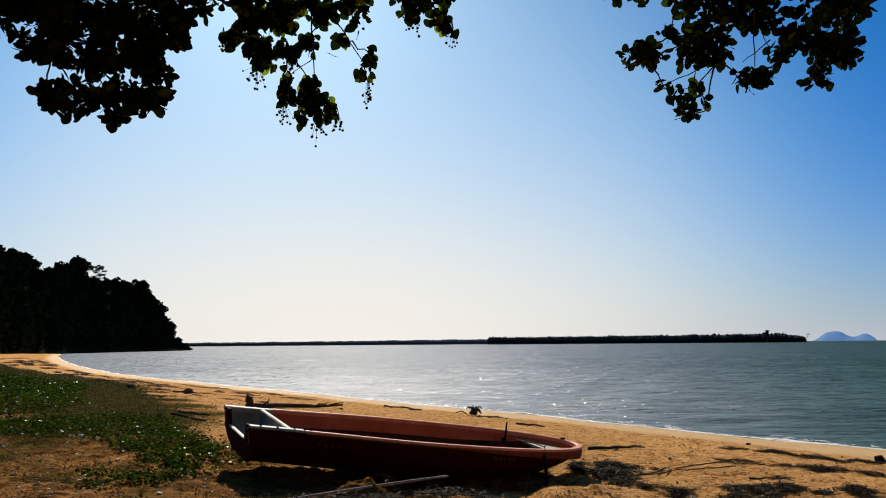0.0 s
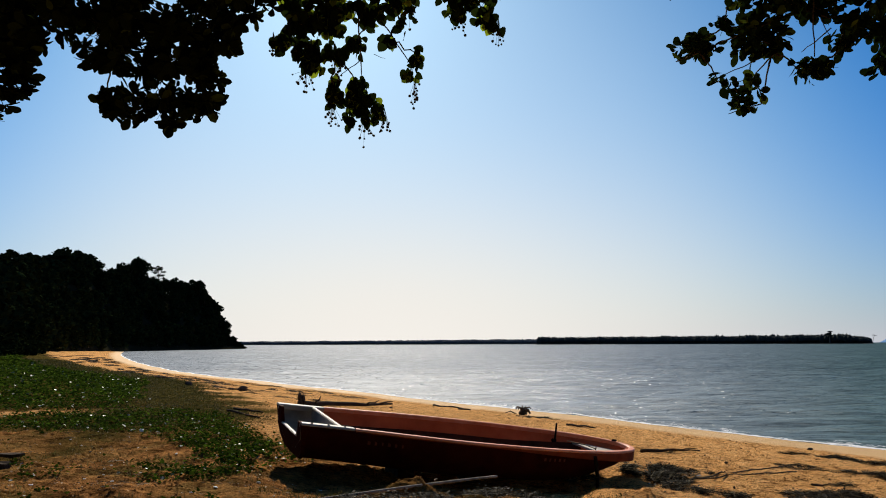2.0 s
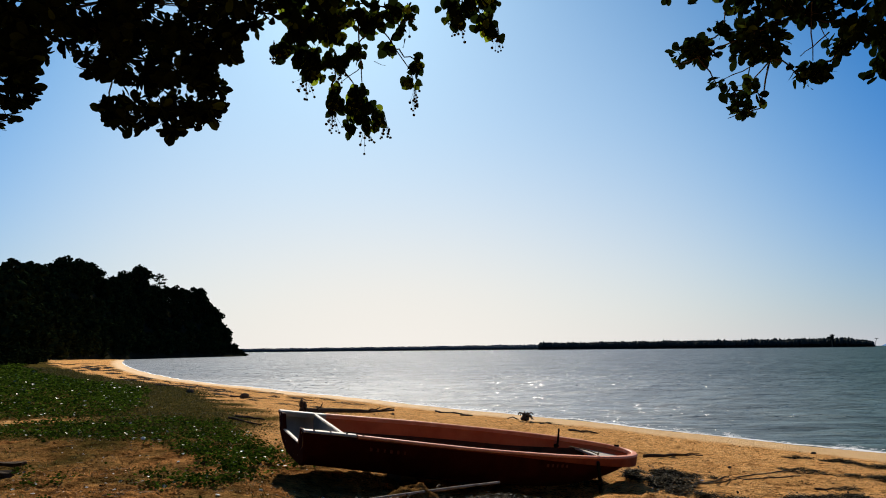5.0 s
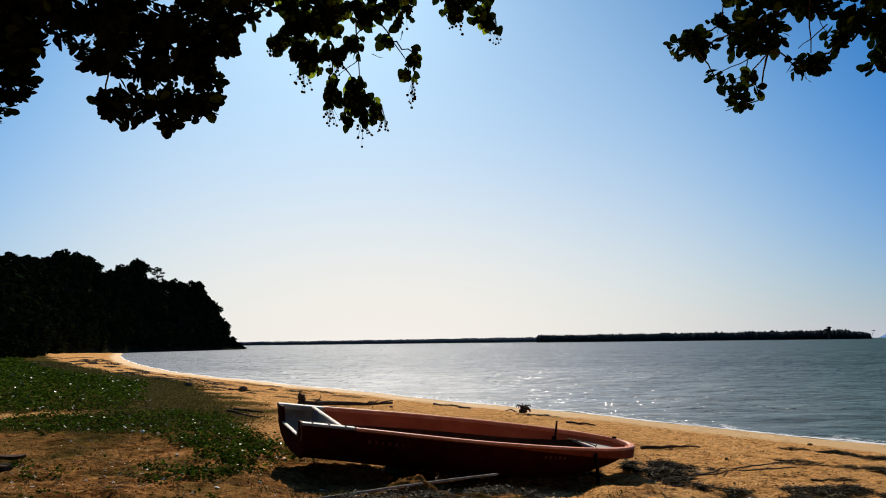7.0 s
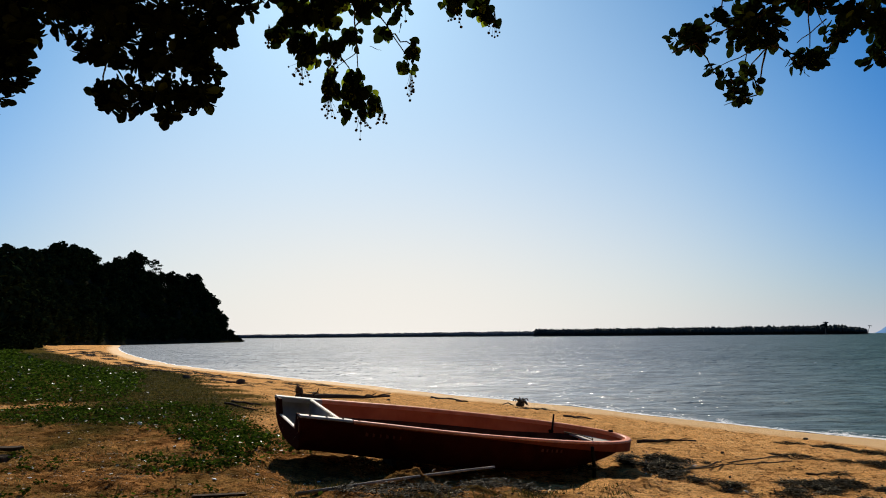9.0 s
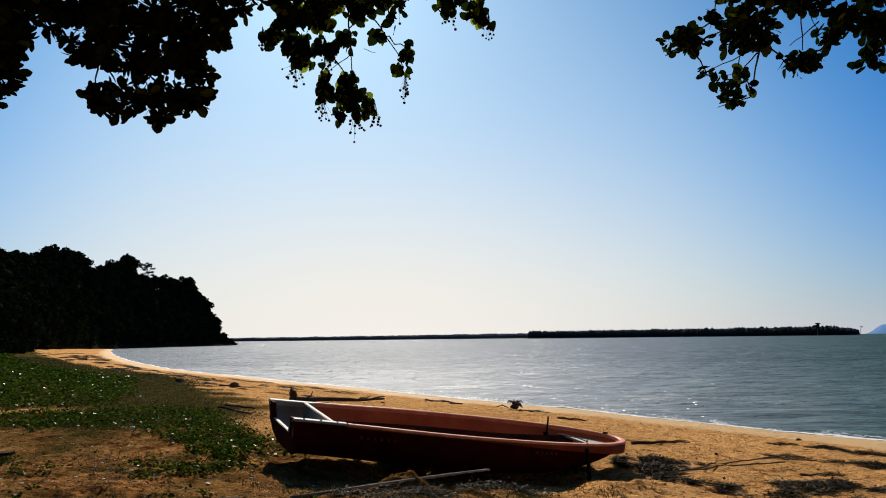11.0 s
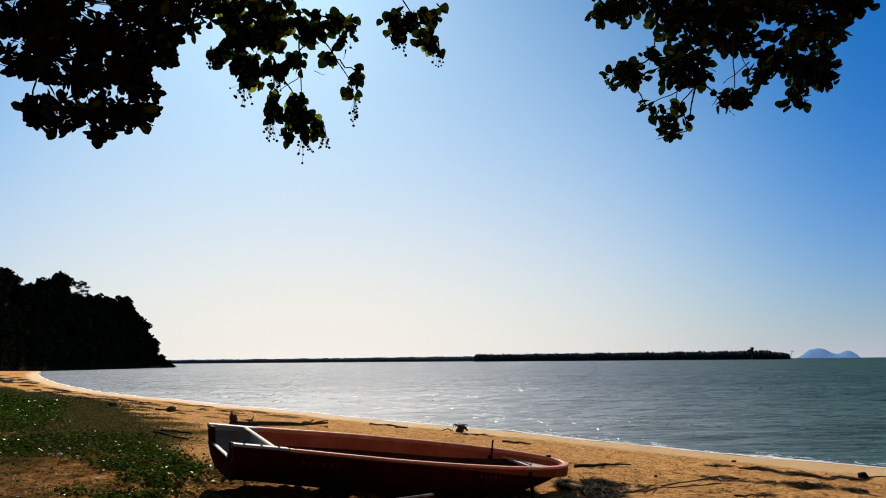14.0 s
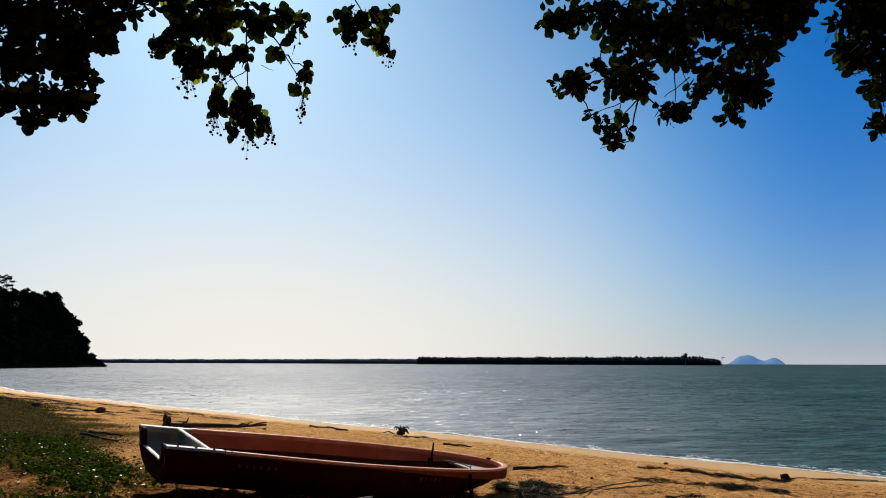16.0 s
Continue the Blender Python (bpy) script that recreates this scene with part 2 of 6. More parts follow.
        if shiny is not None:
            add = n.new("ShaderNodeMath")
            add.operation, add.use_clamp = "ADD", True
            l.new(shiny, add.inputs[0]), l.new(rare.outputs[0], add.inputs[1])
            shiny = add.outputs[0]
        else:
            shiny = rare.outputs[0]
    gloss = n.new("ShaderNodeMapRange")
    gloss.inputs["To Min"].default_value, gloss.inputs["To Max"].default_value = 0.62, 0.18
    l.new(shiny, gloss.inputs["Value"])
    l.new(gloss.outputs[0], b.inputs["Roughness"])
    l.new(vector("NORMALIZE", total, None), b.inputs["Normal"])
    return m


def plain(name, lo, hi, scale=6.0, rough=0.7, spec=0.25, relief=0.3, depth=0.01, detail=5, per_object=0.0, bright=1.0):
    """A surface that wanders between two colours, with fine relief."""
    m, n, l, b = mat(name, rough, spec)
    v = coords(n, l)
    f = noise_tex(n, l, v, scale, detail, 0.6)
    c = ramp(n, l, f, [(0.3, lo), (0.7, hi)])
    if per_object:
        oi, hs = n.new("ShaderNodeObjectInfo"), n.new("ShaderNodeHueSaturation")
        mr = n.new("ShaderNodeMapRange")
        mr.inputs["To Min"].default_value, mr.inputs["To Max"].default_value = 1 - per_object, 1 + per_object
        l.new(oi.outputs["Random"], mr.inputs["Value"])
        l.new(mr.outputs[0], hs.inputs["Value"])
        l.new(c, hs.inputs["Color"])
        c = hs.outputs["Color"]
    l.new(c, b.inputs["Base Color"])
    if relief:
        bump(n, l, b, noise_tex(n, l, v, scale * 4, 4), relief, depth)
    return m


def leaf_material(name, dark, light, glow, rough=0.4, thin=0.25, spec=0.15, through=0.0, shine=0.0):
    """Leaves: waxy, and letting a little light through."""
    m, n, l, b = mat(name, rough, spec)
    isl = n.new("ShaderNodeNewGeometry").outputs["Random Per Island"]
    oi = n.new("ShaderNodeObjectInfo").outputs["Random"]
    add = n.new("ShaderNodeMath")
    add.operation = "ADD"
    l.new(isl, add.inputs[0]), l.new(oi, add.inputs[1])
    fr = n.new("ShaderNodeMath")
    fr.operation = "FRACT"
    l.new(add.outputs[0], fr.inputs[0])
    if shine:
        gt, ml, fr2 = n.new("ShaderNodeMath"), n.new("ShaderNodeMath"), n.new("ShaderNodeMath")
        ml.operation, fr2.operation, gt.operation = "MULTIPLY", "FRACT", "LESS_THAN"
        ml.inputs[1].default_value, gt.inputs[1].default_value = 37.0, shine
        l.new(fr.outputs[0], ml.inputs[0]), l.new(ml.outputs[0], fr2.inputs[0]), l.new(fr2.outputs[0], gt.inputs[0])
        l.new(gt.outputs[0], b.inputs["Specular IOR Level"])
    c = ramp(n, l, fr.outputs[0], [(0.0, dark), (0.86, light), (0.96, glow)])
    l.new(c, b.inputs["Base Color"])
    tr, mx = n.new("ShaderNodeBsdfTranslucent"), n.new("ShaderNodeMixShader")
    l.new(mixc(n, l, through, c, glow), tr.inputs["Color"])
    mx.inputs[0].default_value = thin
    l.new(b.outputs[0], mx.inputs[1]), l.new(tr.outputs[0], mx.inputs[2])
    l.new(mx.outputs[0], n["Material Output"].inputs["Surface"])
    return m


SAND, WATER = sand_material(), water_material()
FOAM = plain("foam", (0.7, 0.7, 0.68), (0.85, 0.85, 0.84), 14, 0.8, 0.2, 0.5, 0.02)
# the outer hull's shade is in this near-black red; INNER is its brighter copy
HULL = plain("shaded_red_gelcoat", (0.030, 0.005, 0.003), (0.058, 0.010, 0.005), 3, 0.75, 0.02, 0.15, 0.004)
# RIM carries sunlight in its colour; LIP below is its shaded copy
RIM = plain("sunlit_orange_gelcoat", (0.62, 0.20, 0.10), (0.80, 0.37, 0.23), 5, 0.55, 0.18, 0.15, 0.003)
WHITE = plain("white_gelcoat", (0.30, 0.27, 0.22), (0.50, 0.46, 0.39), 4, 0.6, 0.2, 0.15, 0.004)
# WHITE again, greyed for the shade inside the stern well
WELL = plain("shaded_white_lining", (0.25, 0.225, 0.19), (0.42, 0.385, 0.335), 4, 0.7, 0.1, 0.2, 0.004)
LIP = plain("shaded_orange_gelcoat", (0.15, 0.032, 0.014), (0.23, 0.055, 0.024), 5, 0.7, 0.05, 0.15, 0.003)
LETTER = plain("faded_lettering", (0.085, 0.015, 0.008), (0.13, 0.03, 0.016), 5, 0.6, 0.2, 0)
BILGE = plain("dark_bilge_brown", (0.03, 0.016, 0.009), (0.09, 0.035, 0.018), 3, 0.8, 0.03, 0.3, 0.004)
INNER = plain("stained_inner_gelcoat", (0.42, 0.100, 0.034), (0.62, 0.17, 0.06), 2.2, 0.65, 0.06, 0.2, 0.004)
DARKWOOD = plain("weathered_dark_wood", (0.035, 0.026, 0.02), (0.09, 0.065, 0.045), 9, 0.9, 0.02, 0.6, 0.02)
GREYWOOD = plain("bleached_driftwood", (0.22, 0.19, 0.16), (0.40, 0.36, 0.31), 9, 0.9, 0.02, 0.6, 0.02)
PALEWOOD = plain("bleached_pole", (0.22, 0.19, 0.155), (0.40, 0.355, 0.30), 9, 0.9, 0.02, 0.6, 0.01)
BARK = plain("bark", (0.05, 0.04, 0.03), (0.12, 0.095, 0.07), 12, 0.9, 0.1, 0.7, 0.03)
LITTER = plain("pale_litter", (0.6, 0.6, 0.58), (0.8, 0.8, 0.78), 9, 0.7, 0.03, 0.2, 0.005)
STONE = plain("dark_stone", (0.04, 0.032, 0.024), (0.11, 0.085, 0.06), 6, 0.9, 0.0, 0.5, 0.02)
ROPE = plain("frayed_rope", (0.05, 0.038, 0.022), (0.13, 0.095, 0.055), 30, 0.9, 0.1, 0.6, 0.01)
BLACK = plain("black_paint", (0.010, 0.008, 0.007), (0.026, 0.021, 0.017), 10, 0.8, 0.02, 0.3, 0.004)
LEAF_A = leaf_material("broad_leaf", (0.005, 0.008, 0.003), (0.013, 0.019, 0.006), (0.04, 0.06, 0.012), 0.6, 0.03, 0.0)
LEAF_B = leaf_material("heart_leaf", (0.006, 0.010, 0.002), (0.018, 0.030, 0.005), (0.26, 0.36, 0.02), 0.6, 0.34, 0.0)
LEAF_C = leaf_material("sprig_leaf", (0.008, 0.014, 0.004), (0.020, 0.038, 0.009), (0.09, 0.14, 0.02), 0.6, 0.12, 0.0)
WEED = leaf_material("dried_seaweed", (0.010, 0.009, 0.006), (0.058, 0.047, 0.026), (0.34, 0.28, 0.17), 0.7, 0.04, 0.05)
CREEPER = leaf_material("creeper_leaf", (0.006, 0.015, 0.002), (0.024, 0.044, 0.005), (0.10, 0.17, 0.016), 0.5, 0.26, 0.0, 0.35, 0.033)
OLIVEGRASS = leaf_material("olive_grass", (0.034, 0.034, 0.008), (0.076, 0.068, 0.017), (0.15, 0.13, 0.035), 0.7, 0.25, 0.03)
DRYGRASS = leaf_material("dry_grass", (0.09, 0.075, 0.02), (0.17, 0.14, 0.045), (0.22, 0.19, 0.07), 0.6, 0.2)
WOOD_FAR = leaf_material("woodland_leaf", (0.007, 0.012, 0.005), (0.018, 0.026, 0.009), (0.022, 0.032, 0.010), 0.9, 0.02, 0.0)
FAR_LAND = plain("far_mangrove", (0.010, 0.016, 0.016), (0.020, 0.027, 0.026), 0.05, 0.9, 0.05, 0)
# paler copy of FAR_LAND, with the haze of distance in its colour
FAR_HAZY = plain("far_hazy_mangrove", (0.055, 0.064, 0.072), (0.080, 0.090, 0.098), 0.05, 0.9, 0.05, 0)
SOIL = plain("woodland_soil", (0.010, 0.011, 0.006), (0.022, 0.02, 0.012), 0.2, 0.95, 0.0, 0.4, 0.3)
DEADLEAF = leaf_material("dead_leaf", (0.05, 0.028, 0.012), (0.24, 0.14, 0.06), (0.62, 0.50, 0.34), 0.7, 0.1, 0.05)
BERRY = plain("dark_berry", (0.03, 0.028, 0.012), (0.05, 0.04, 0.015), 60, 0.7, 0.02, 0)
# a faint blue glow stands for the haze before the far island
haze_mat, hn, hl, hb = mat("hazy_blue_distance", 1.0, 0.0)
hb.inputs["Base Color"].default_value = (0.07, 0.11, 0.16, 1)
hb.inputs["Emission Color"].default_value = (0.14, 0.30, 0.62, 1)
hb.inputs["Emission Strength"].default_value = 0.42
HAZE = haze_mat


# ------------------------------------------------------------ mesh helpers
def mesh_of(name, verts, faces, material, smooth=False):
    """A mesh from an (n, 3) array and an (m, k) array of corners, k being 3 or 4."""
    verts, faces = np.asarray(verts, np.float32), np.asarray(faces, np.int32)
    me = bpy.data.meshes.new(name)
    m, k = faces.shape
    me.vertices.add(len(verts)), me.loops.add(m * k), me.polygons.add(m)
    me.vertices.foreach_set("co", verts.ravel())
    me.loops.foreach_set("vertex_index", faces.ravel())
    me.polygons.foreach_set("loop_start", np.arange(0, m * k, k, dtype=np.int32))
    me.polygons.foreach_set("use_smooth", np.full(m, smooth))
    me.update(calc_edges=True)
    me.materials.append(material)
    return me


def to_mesh(name, bm, material, smooth=False):
    me = bpy.data.meshes.new(name)
    bm.normal_update()
    bm.to_mesh(me)
    bm.free()
    for p in me.polygons:
        p.use_smooth = smooth
    me.materials.append(material)
    return me


def part(name, data, material, parent, label="", smooth=False):
    """One mesh object under a thing or under a part."""
    me = to_mesh(name, data, material, smooth) if isinstance(data, bmesh.types.BMesh) else data
    ob = new(name, me)
    ob.parent = parent
    return tagged(ob, label)


def thing(name, m, label, category, group="", kind=""):
    ob = new(name)
    ob.empty_display_size = 0.1
    ob.matrix_world = m
    return tagged(ob, label, category, group, kind)


def scattered(tv, tf, mats):
    """Copies of a small template (verts, faces) by an array of 4 x 4 matrices, joined."""
    mats = np.asarray(mats)
    v = np.einsum("nij,kj->nki", mats[:, :3, :3], tv) + mats[:, None, :3, 3]
    f = tf[None] + (np.arange(len(mats)) * len(tv))[:, None, None]
    return v.reshape(-1, 3), f.reshape(-1, tf.shape[1])


def turns(rng, n, tilt=3.14):
    """n random rotations; tilt: how far they lean from upright."""
    a, b, c = rng.uniform(0, 2 * np.pi, n), rng.uniform(-tilt, tilt, n), rng.uniform(0, 2 * np.pi, n)
    ca, sa, cb, sb, cc, sc = np.cos(a), np.sin(a), np.cos(b), np.sin(b), np.cos(c), np.sin(c)
    z, o = np.zeros(n), np.ones(n)
    A = np.array([[ca, -sa, z], [sa, ca, z], [z, z, o]]).transpose(2, 0, 1)
    B = np.array([[o, z, z], [z, cb, -sb], [z, sb, cb]]).transpose(2, 0, 1)
    C = np.array([[cc, -sc, z], [sc, cc, z], [z, z, o]]).transpose(2, 0, 1)
    return A @ B @ C


def frames4(rot, scale, place):
    m = np.zeros((len(place), 4, 4))
    m[:, :3, :3] = rot * np.asarray(scale)[:, None, None]
    m[:, :3, 3], m[:, 3, 3] = place, 1
    return m


def tube(points, r0, r1, sides=7, wob=0.0, rng=None):
    """A tapering tube along points, closed at its ends; verts and faces (quads)."""
    pts = [Vector(p) for p in points]
    vs, fs = [], []
    for i, p in enumerate(pts):
        d = (pts[min(i + 1, len(pts) - 1)] - pts[max(i - 1, 0)]).normalized()
        u = d.orthogonal().normalized()
        if i and abs(u.dot(prev)) < 0.999:
            u = (prev - d * prev.dot(d)).normalized()
        prev = u
        w = d.cross(u)
        r = r0 + (r1 - r0) * i / (len(pts) - 1)
        for k in range(sides):
            a = 2 * math.pi * k / sides
            rr = r * (1 + (rng.uniform(-wob, wob) if rng is not None else 0))
            vs.append(p + (u * math.cos(a) + w * math.sin(a)) * rr)
    for i in range(len(pts) - 1):
        for k in range(sides):
            a, b = i * sides + k, i * sides + (k + 1) % sides
            fs.append((a, b, b + sides, a + sides))
    for ring in (0, (len(pts) - 1) * sides):
        c = sum((vs[ring + k] for k in range(sides)), Vector()) / sides
        vs.append(c)
        for k in range(sides):
            a, b = ring + k, ring + (k + 1) % sides
            fs.append((a, b, len(vs) - 1, len(vs) - 1) if ring else (b, a, len(vs) - 1, len(vs) - 1))
    return np.array([tuple(v) for v in vs]), np.array(fs)


def tube_bm(points, r0, r1, sides=7, wob=0.0, rng=None):
    vs, fs = tube(points, r0, r1, sides, wob, rng)
    bm = bmesh.new()
    bv = [bm.verts.new(v) for v in vs]
    for f in fs:
        try:
            bm.faces.new([bv[i] for i in dict.fromkeys(f.tolist())])
        except ValueError:
            pass
    bmesh.ops.recalc_face_normals(bm, faces=bm.faces)
    return bm


def bent(a, b, n, wander, rng, sag=0.0):
    """n + 1 points from a to b, wandering off the straight line."""
    a, b, out = Vector(a), Vector(b), []
    for i in range(n + 1):
        t = i / n
        k = math.sin(math.pi * t)
        out.append(a.lerp(b, t) + Vector(rng.uniform(-wander, wander, 3)) * k + Vector((0, 0, -sag * k)))
    return out


def box_bm(size, centre=(0, 0, 0), bevel=0.0, turn=0.0):
    bm = bmesh.new()
    bmesh.ops.create_cube(bm, size=1, matrix=Matrix.Translation(centre) @ Matrix.Rotation(turn, 4, "Z") @ Matrix.Diagonal((*size, 1)))
    if bevel:
        bmesh.ops.bevel(bm, geom=bm.edges, offset=bevel, segments=2, affect="EDGES")
    return bm


def lump(size, seed, rough=0.25, sub=2):
    """A worn stone or clod."""
    bm = bmesh.new()
    bmesh.ops.create_icosphere(bm, subdivisions=sub, radius=1)
    for v in bm.verts:
        k = 1 + rough * noise.noise(v.co * 1.3 + Vector((seed * 7.1, 0, 0))) + 0.4 * rough * noise.noise(v.co * 3.7 + Vector((0, seed, 0)))
        v.co = Vector((v.co.x * size[0], v.co.y * size[1], v.co.z * size[2])) * k
    return bm


# ------------------------------------------------------------ the lie of the land
WATER_Z = -1.4


def smooth(a, b, x):
    t = np.clip((x - a) / (b - a), 0, 1)
    return t * t * (3 - 2 * t)


def inland(x, y):
    """Metres up the beach from the water's edge."""
    edge = 32.3 - 1.13 * x + 0.092 * np.maximum(-30 - x, 0) ** 1.35
    edge = edge + 0.25 * np.sin(x * 0.55) + 0.12 * np.sin(x * 1.7 + 1)
    steep = np.sqrt(1 + (1.13 + 0.124 * np.maximum(-30 - x, 0) ** 0.35) ** 2)
    return (edge - y) / steep


def land(x, y):
    """Height of the sand: a gentle face, a berm, and the flat behind it."""
    d = inland(x, y)
    along, aside = (x + 2.62) * 0.8554 + (y - 8.24) * 0.5180, (x + 2.62) * 0.5180 - (y - 8.24) * 0.8554
    away = (aside - 0.8) / np.where(aside < 0.8, 0.75, 1.35 - 0.6 * smooth(2.9, 3.7, along))           # scoured hollow beside the boat
    hollow = 0.15 * np.exp(-away * away) * smooth(-1.2, 0.3, along) * smooth(6.4, 3.6, along)
    bank = 0.11 * np.exp(-((aside - 1.75) / 0.38) ** 2) * smooth(3.0, 3.7, along) * smooth(5.3, 4.4, along)     # low bank along it
    return (bank - hollow + WATER_Z + 0.078 * np.clip(d, -60, 13) + 0.58 * smooth(13.2, 18.6, d) - 0.1 * smooth(0, -2, d) + 0.06 * smooth(18, 40, d))


def berm(x):
    """How far up the beach the plants begin; they come nearer to the water along the far beach."""
    return np.maximum(16.3 - 0.5 * np.maximum(-x - 4.5, 0), 9.3) + 0.13 * np.maximum(-x - 38, 0)


def green(x, y):
    """How thickly the creepers cover the ground, 0 to 1."""
    d = inland(x, y)
    w = 0.5 * np.sin(x * 0.9 + y * 0.4) + 0.4 * np.sin(x * 0.37 - y * 0.8 + 2) + 0.3 * np.sin(2.3 * x + 1.1 * y)
    rim = berm(x) + 2.5 * smooth(-5.6, -8.5, x)
    g = smooth(rim, rim + 1.5, d + 0.8 * w)
    front = y - np.minimum(8.1 - 0.68 * (x + 3.0), 10.4) + 0.5 * w          # bare soil nearer than this line
    patch = 0.9 * smooth(0.8, 0.3, np.hypot((x + 3.15) / 1.25, (y - 7.40) / 0.9) + 0.25 * w)      # a tongue of plants beyond it
    g = g * np.maximum(smooth(-0.4, 0.5, front), patch) * smooth(-1.9, -2.6, x + 0.15 * w)
    g = g * (1 - smooth(9.3, 8.5, y) * smooth(-3.1, -2.55, x + 0.1 * w))       # bare round the stern
    path = np.abs(y - (13.9 + 0.45 * (x + 8.9))) - 0.5 + 0.2 * w
    return g * smooth(-0.2, 0.5, path + smooth(-8.2, -7.0, x) * 2)


def height(x, y):
    """Height of the sand with its lumps and footprints, at one place."""
    d = float(inland(x, y))
    z = float(land(x, y))
    k = float(smooth(1.0, 3.5, d))
    r = math.hypot(x, y)
    if r < 90:
        z += k * (0.045 * noise.noise(Vector((x * 1.3, y * 1.3, 0))) + 0.044 * noise.noise(Vector((x * 3.1, y * 3.1, 5))))
        if r < 30:
            c = noise.noise(Vector((x * 6.3, y * 6.3, 9)))
            z += k * (0.042 * c - 0.07 * max(0.0, c - 0.18))
    return z


def build_ground():
    rr = np.concatenate([[0.003], np.arange(0.4, 5, 0.3), np.arange(5, 17, 0.065), 17 * 1.011 ** np.arange(0, 160), 98 * 1.07 ** np.arange(0, 59)])
    az = np.concatenate([np.arange(-48, 46, 0.28), np.arange(46, 312, 6.0)])
    a = np.radians(az)
    X, Y = 0.05 + np.outer(rr, np.sin(a)), -0.25 + np.outer(rr, np.cos(a))
    Z = land(X, Y)
    near = rr < 90
    for i in np.nonzero(near)[0]:
        for j in range(len(az)):
            if az[j] < 46:
                Z[i, j] = height(X[i, j], Y[i, j])
    Z = np.maximum(Z, -7)
    n, k = len(rr), len(az)
    V = np.stack([X, Y, Z], -1).reshape(-1, 3)
    i, j = np.meshgrid(np.arange(n - 1), np.arange(k), indexing="ij")
    j2 = (j + 1) % k
    F = np.stack([i * k + j, i * k + j2, (i + 1) * k + j2, (i + 1) * k + j], -1).reshape(-1, 4)[:, ::-1]
    me = mesh_of("ground", V, F, SAND, True)
    d = inland(V[:, 0], V[:, 1])
    lower = berm(V[:, 0])
    ragged = 0.5 * np.sin(V[:, 0] * 1.9 + V[:, 1]) + 0.4 * np.sin(V[:, 0] * 0.7 - 1.6 * V[:, 1])
    soil = np.clip(0.97 * smooth(lower - 0.9, lower + 1.0, d + 0.6 * ragged) * smooth(2.6, 0.4, V[:, 0] + 0.6 * ragged) + 0.6 * green(V[:, 0], V[:, 1]), 0, 1)
    trodden = smooth(0.8, 0.3, np.abs(V[:, 1] - (13.9 + 0.45 * (V[:, 0] + 8.9)))) * smooth(-7.0, -8.2, V[:, 0])
    soil = soil * (1 - 0.8 * trodden)
    wet = smooth(3.5, 2.3, d + 0.25 * ragged)
    olive = smooth(lower - 2.2, lower - 0.8, d + 1.1 * ragged) * smooth(lower + 5.8, lower + 3.8, d - 40 * smooth(-24, -34, V[:, 0])) * smooth(-4.6, -6.5, V[:, 0]) * 0.97
    olive = np.maximum(olive, 0.85 * smooth(0.35, 0.9, green(V[:, 0], V[:, 1])) * smooth(-2.5, -6.0, V[:, 0]))
    at = me.attributes.new("inland", "FLOAT_VECTOR", "POINT")
    at.data.foreach_set("vector", np.stack([soil, wet, olive], -1).astype(np.float32).ravel())
    return tagged(new("ground", me), "pale orange sand beach sloping down to the sea", "beach", kind="structure")


def build_sea():
    rr = np.concatenate([15 * 1.0065 ** np.arange(0, 400), 200 * 1.055 ** np.arange(0, 60)])
    az = np.radians(np.arange(-62, 62.01, 0.45))
    X, Y = np.outer(rr, np.sin(az)), np.outer(rr, np.cos(az))
    d = -inland(X, Y)
    amp = 0.9 * smooth(0.3, 6, d) * smooth(400, 120, np.hypot(X, Y))
    # low wind waves that run in towards the beach
    u, v = (X * 0.75 + Y * 0.66), (-X * 0.66 + Y * 0.75)
    Z = (0.035 * np.sin(u * 1.25 + 0.9 * np.sin(v * 0.21) + 0.4 * np.sin(v * 0.63)) + 0.022 * np.sin(u * 2.3 + v * 0.5 + np.sin(v * 0.37)) + 0.016 * np.sin(u * 0.4 - v * 0.9)) * amp
    n, k = len(rr), len(az)
    V = np.stack([X, Y, WATER_Z + Z], -1).reshape(-1, 3)
    i, j = np.meshgrid(np.arange(n - 1), np.arange(k - 1), indexing="ij")
    F = np.stack([i * k + j, i * k + j + 1, (i + 1) * k + j + 1, (i + 1) * k + j], -1).reshape(-1, 4)[:, ::-1]
    return tagged(new("water", mesh_of("water", V, F, WATER, True)), "calm grey-green sea with small sunlit ripples", "sea", kind="structure")


def edge_point(x, off):
    """The place off metres inland of the water's edge near x."""
    lo, hi = -20.0, 260.0
    for _ in range(40):
        m = 0.5 * (lo + hi)
        if inland(x, m) > off:
            lo = m
        else:
            hi = m
    return lo


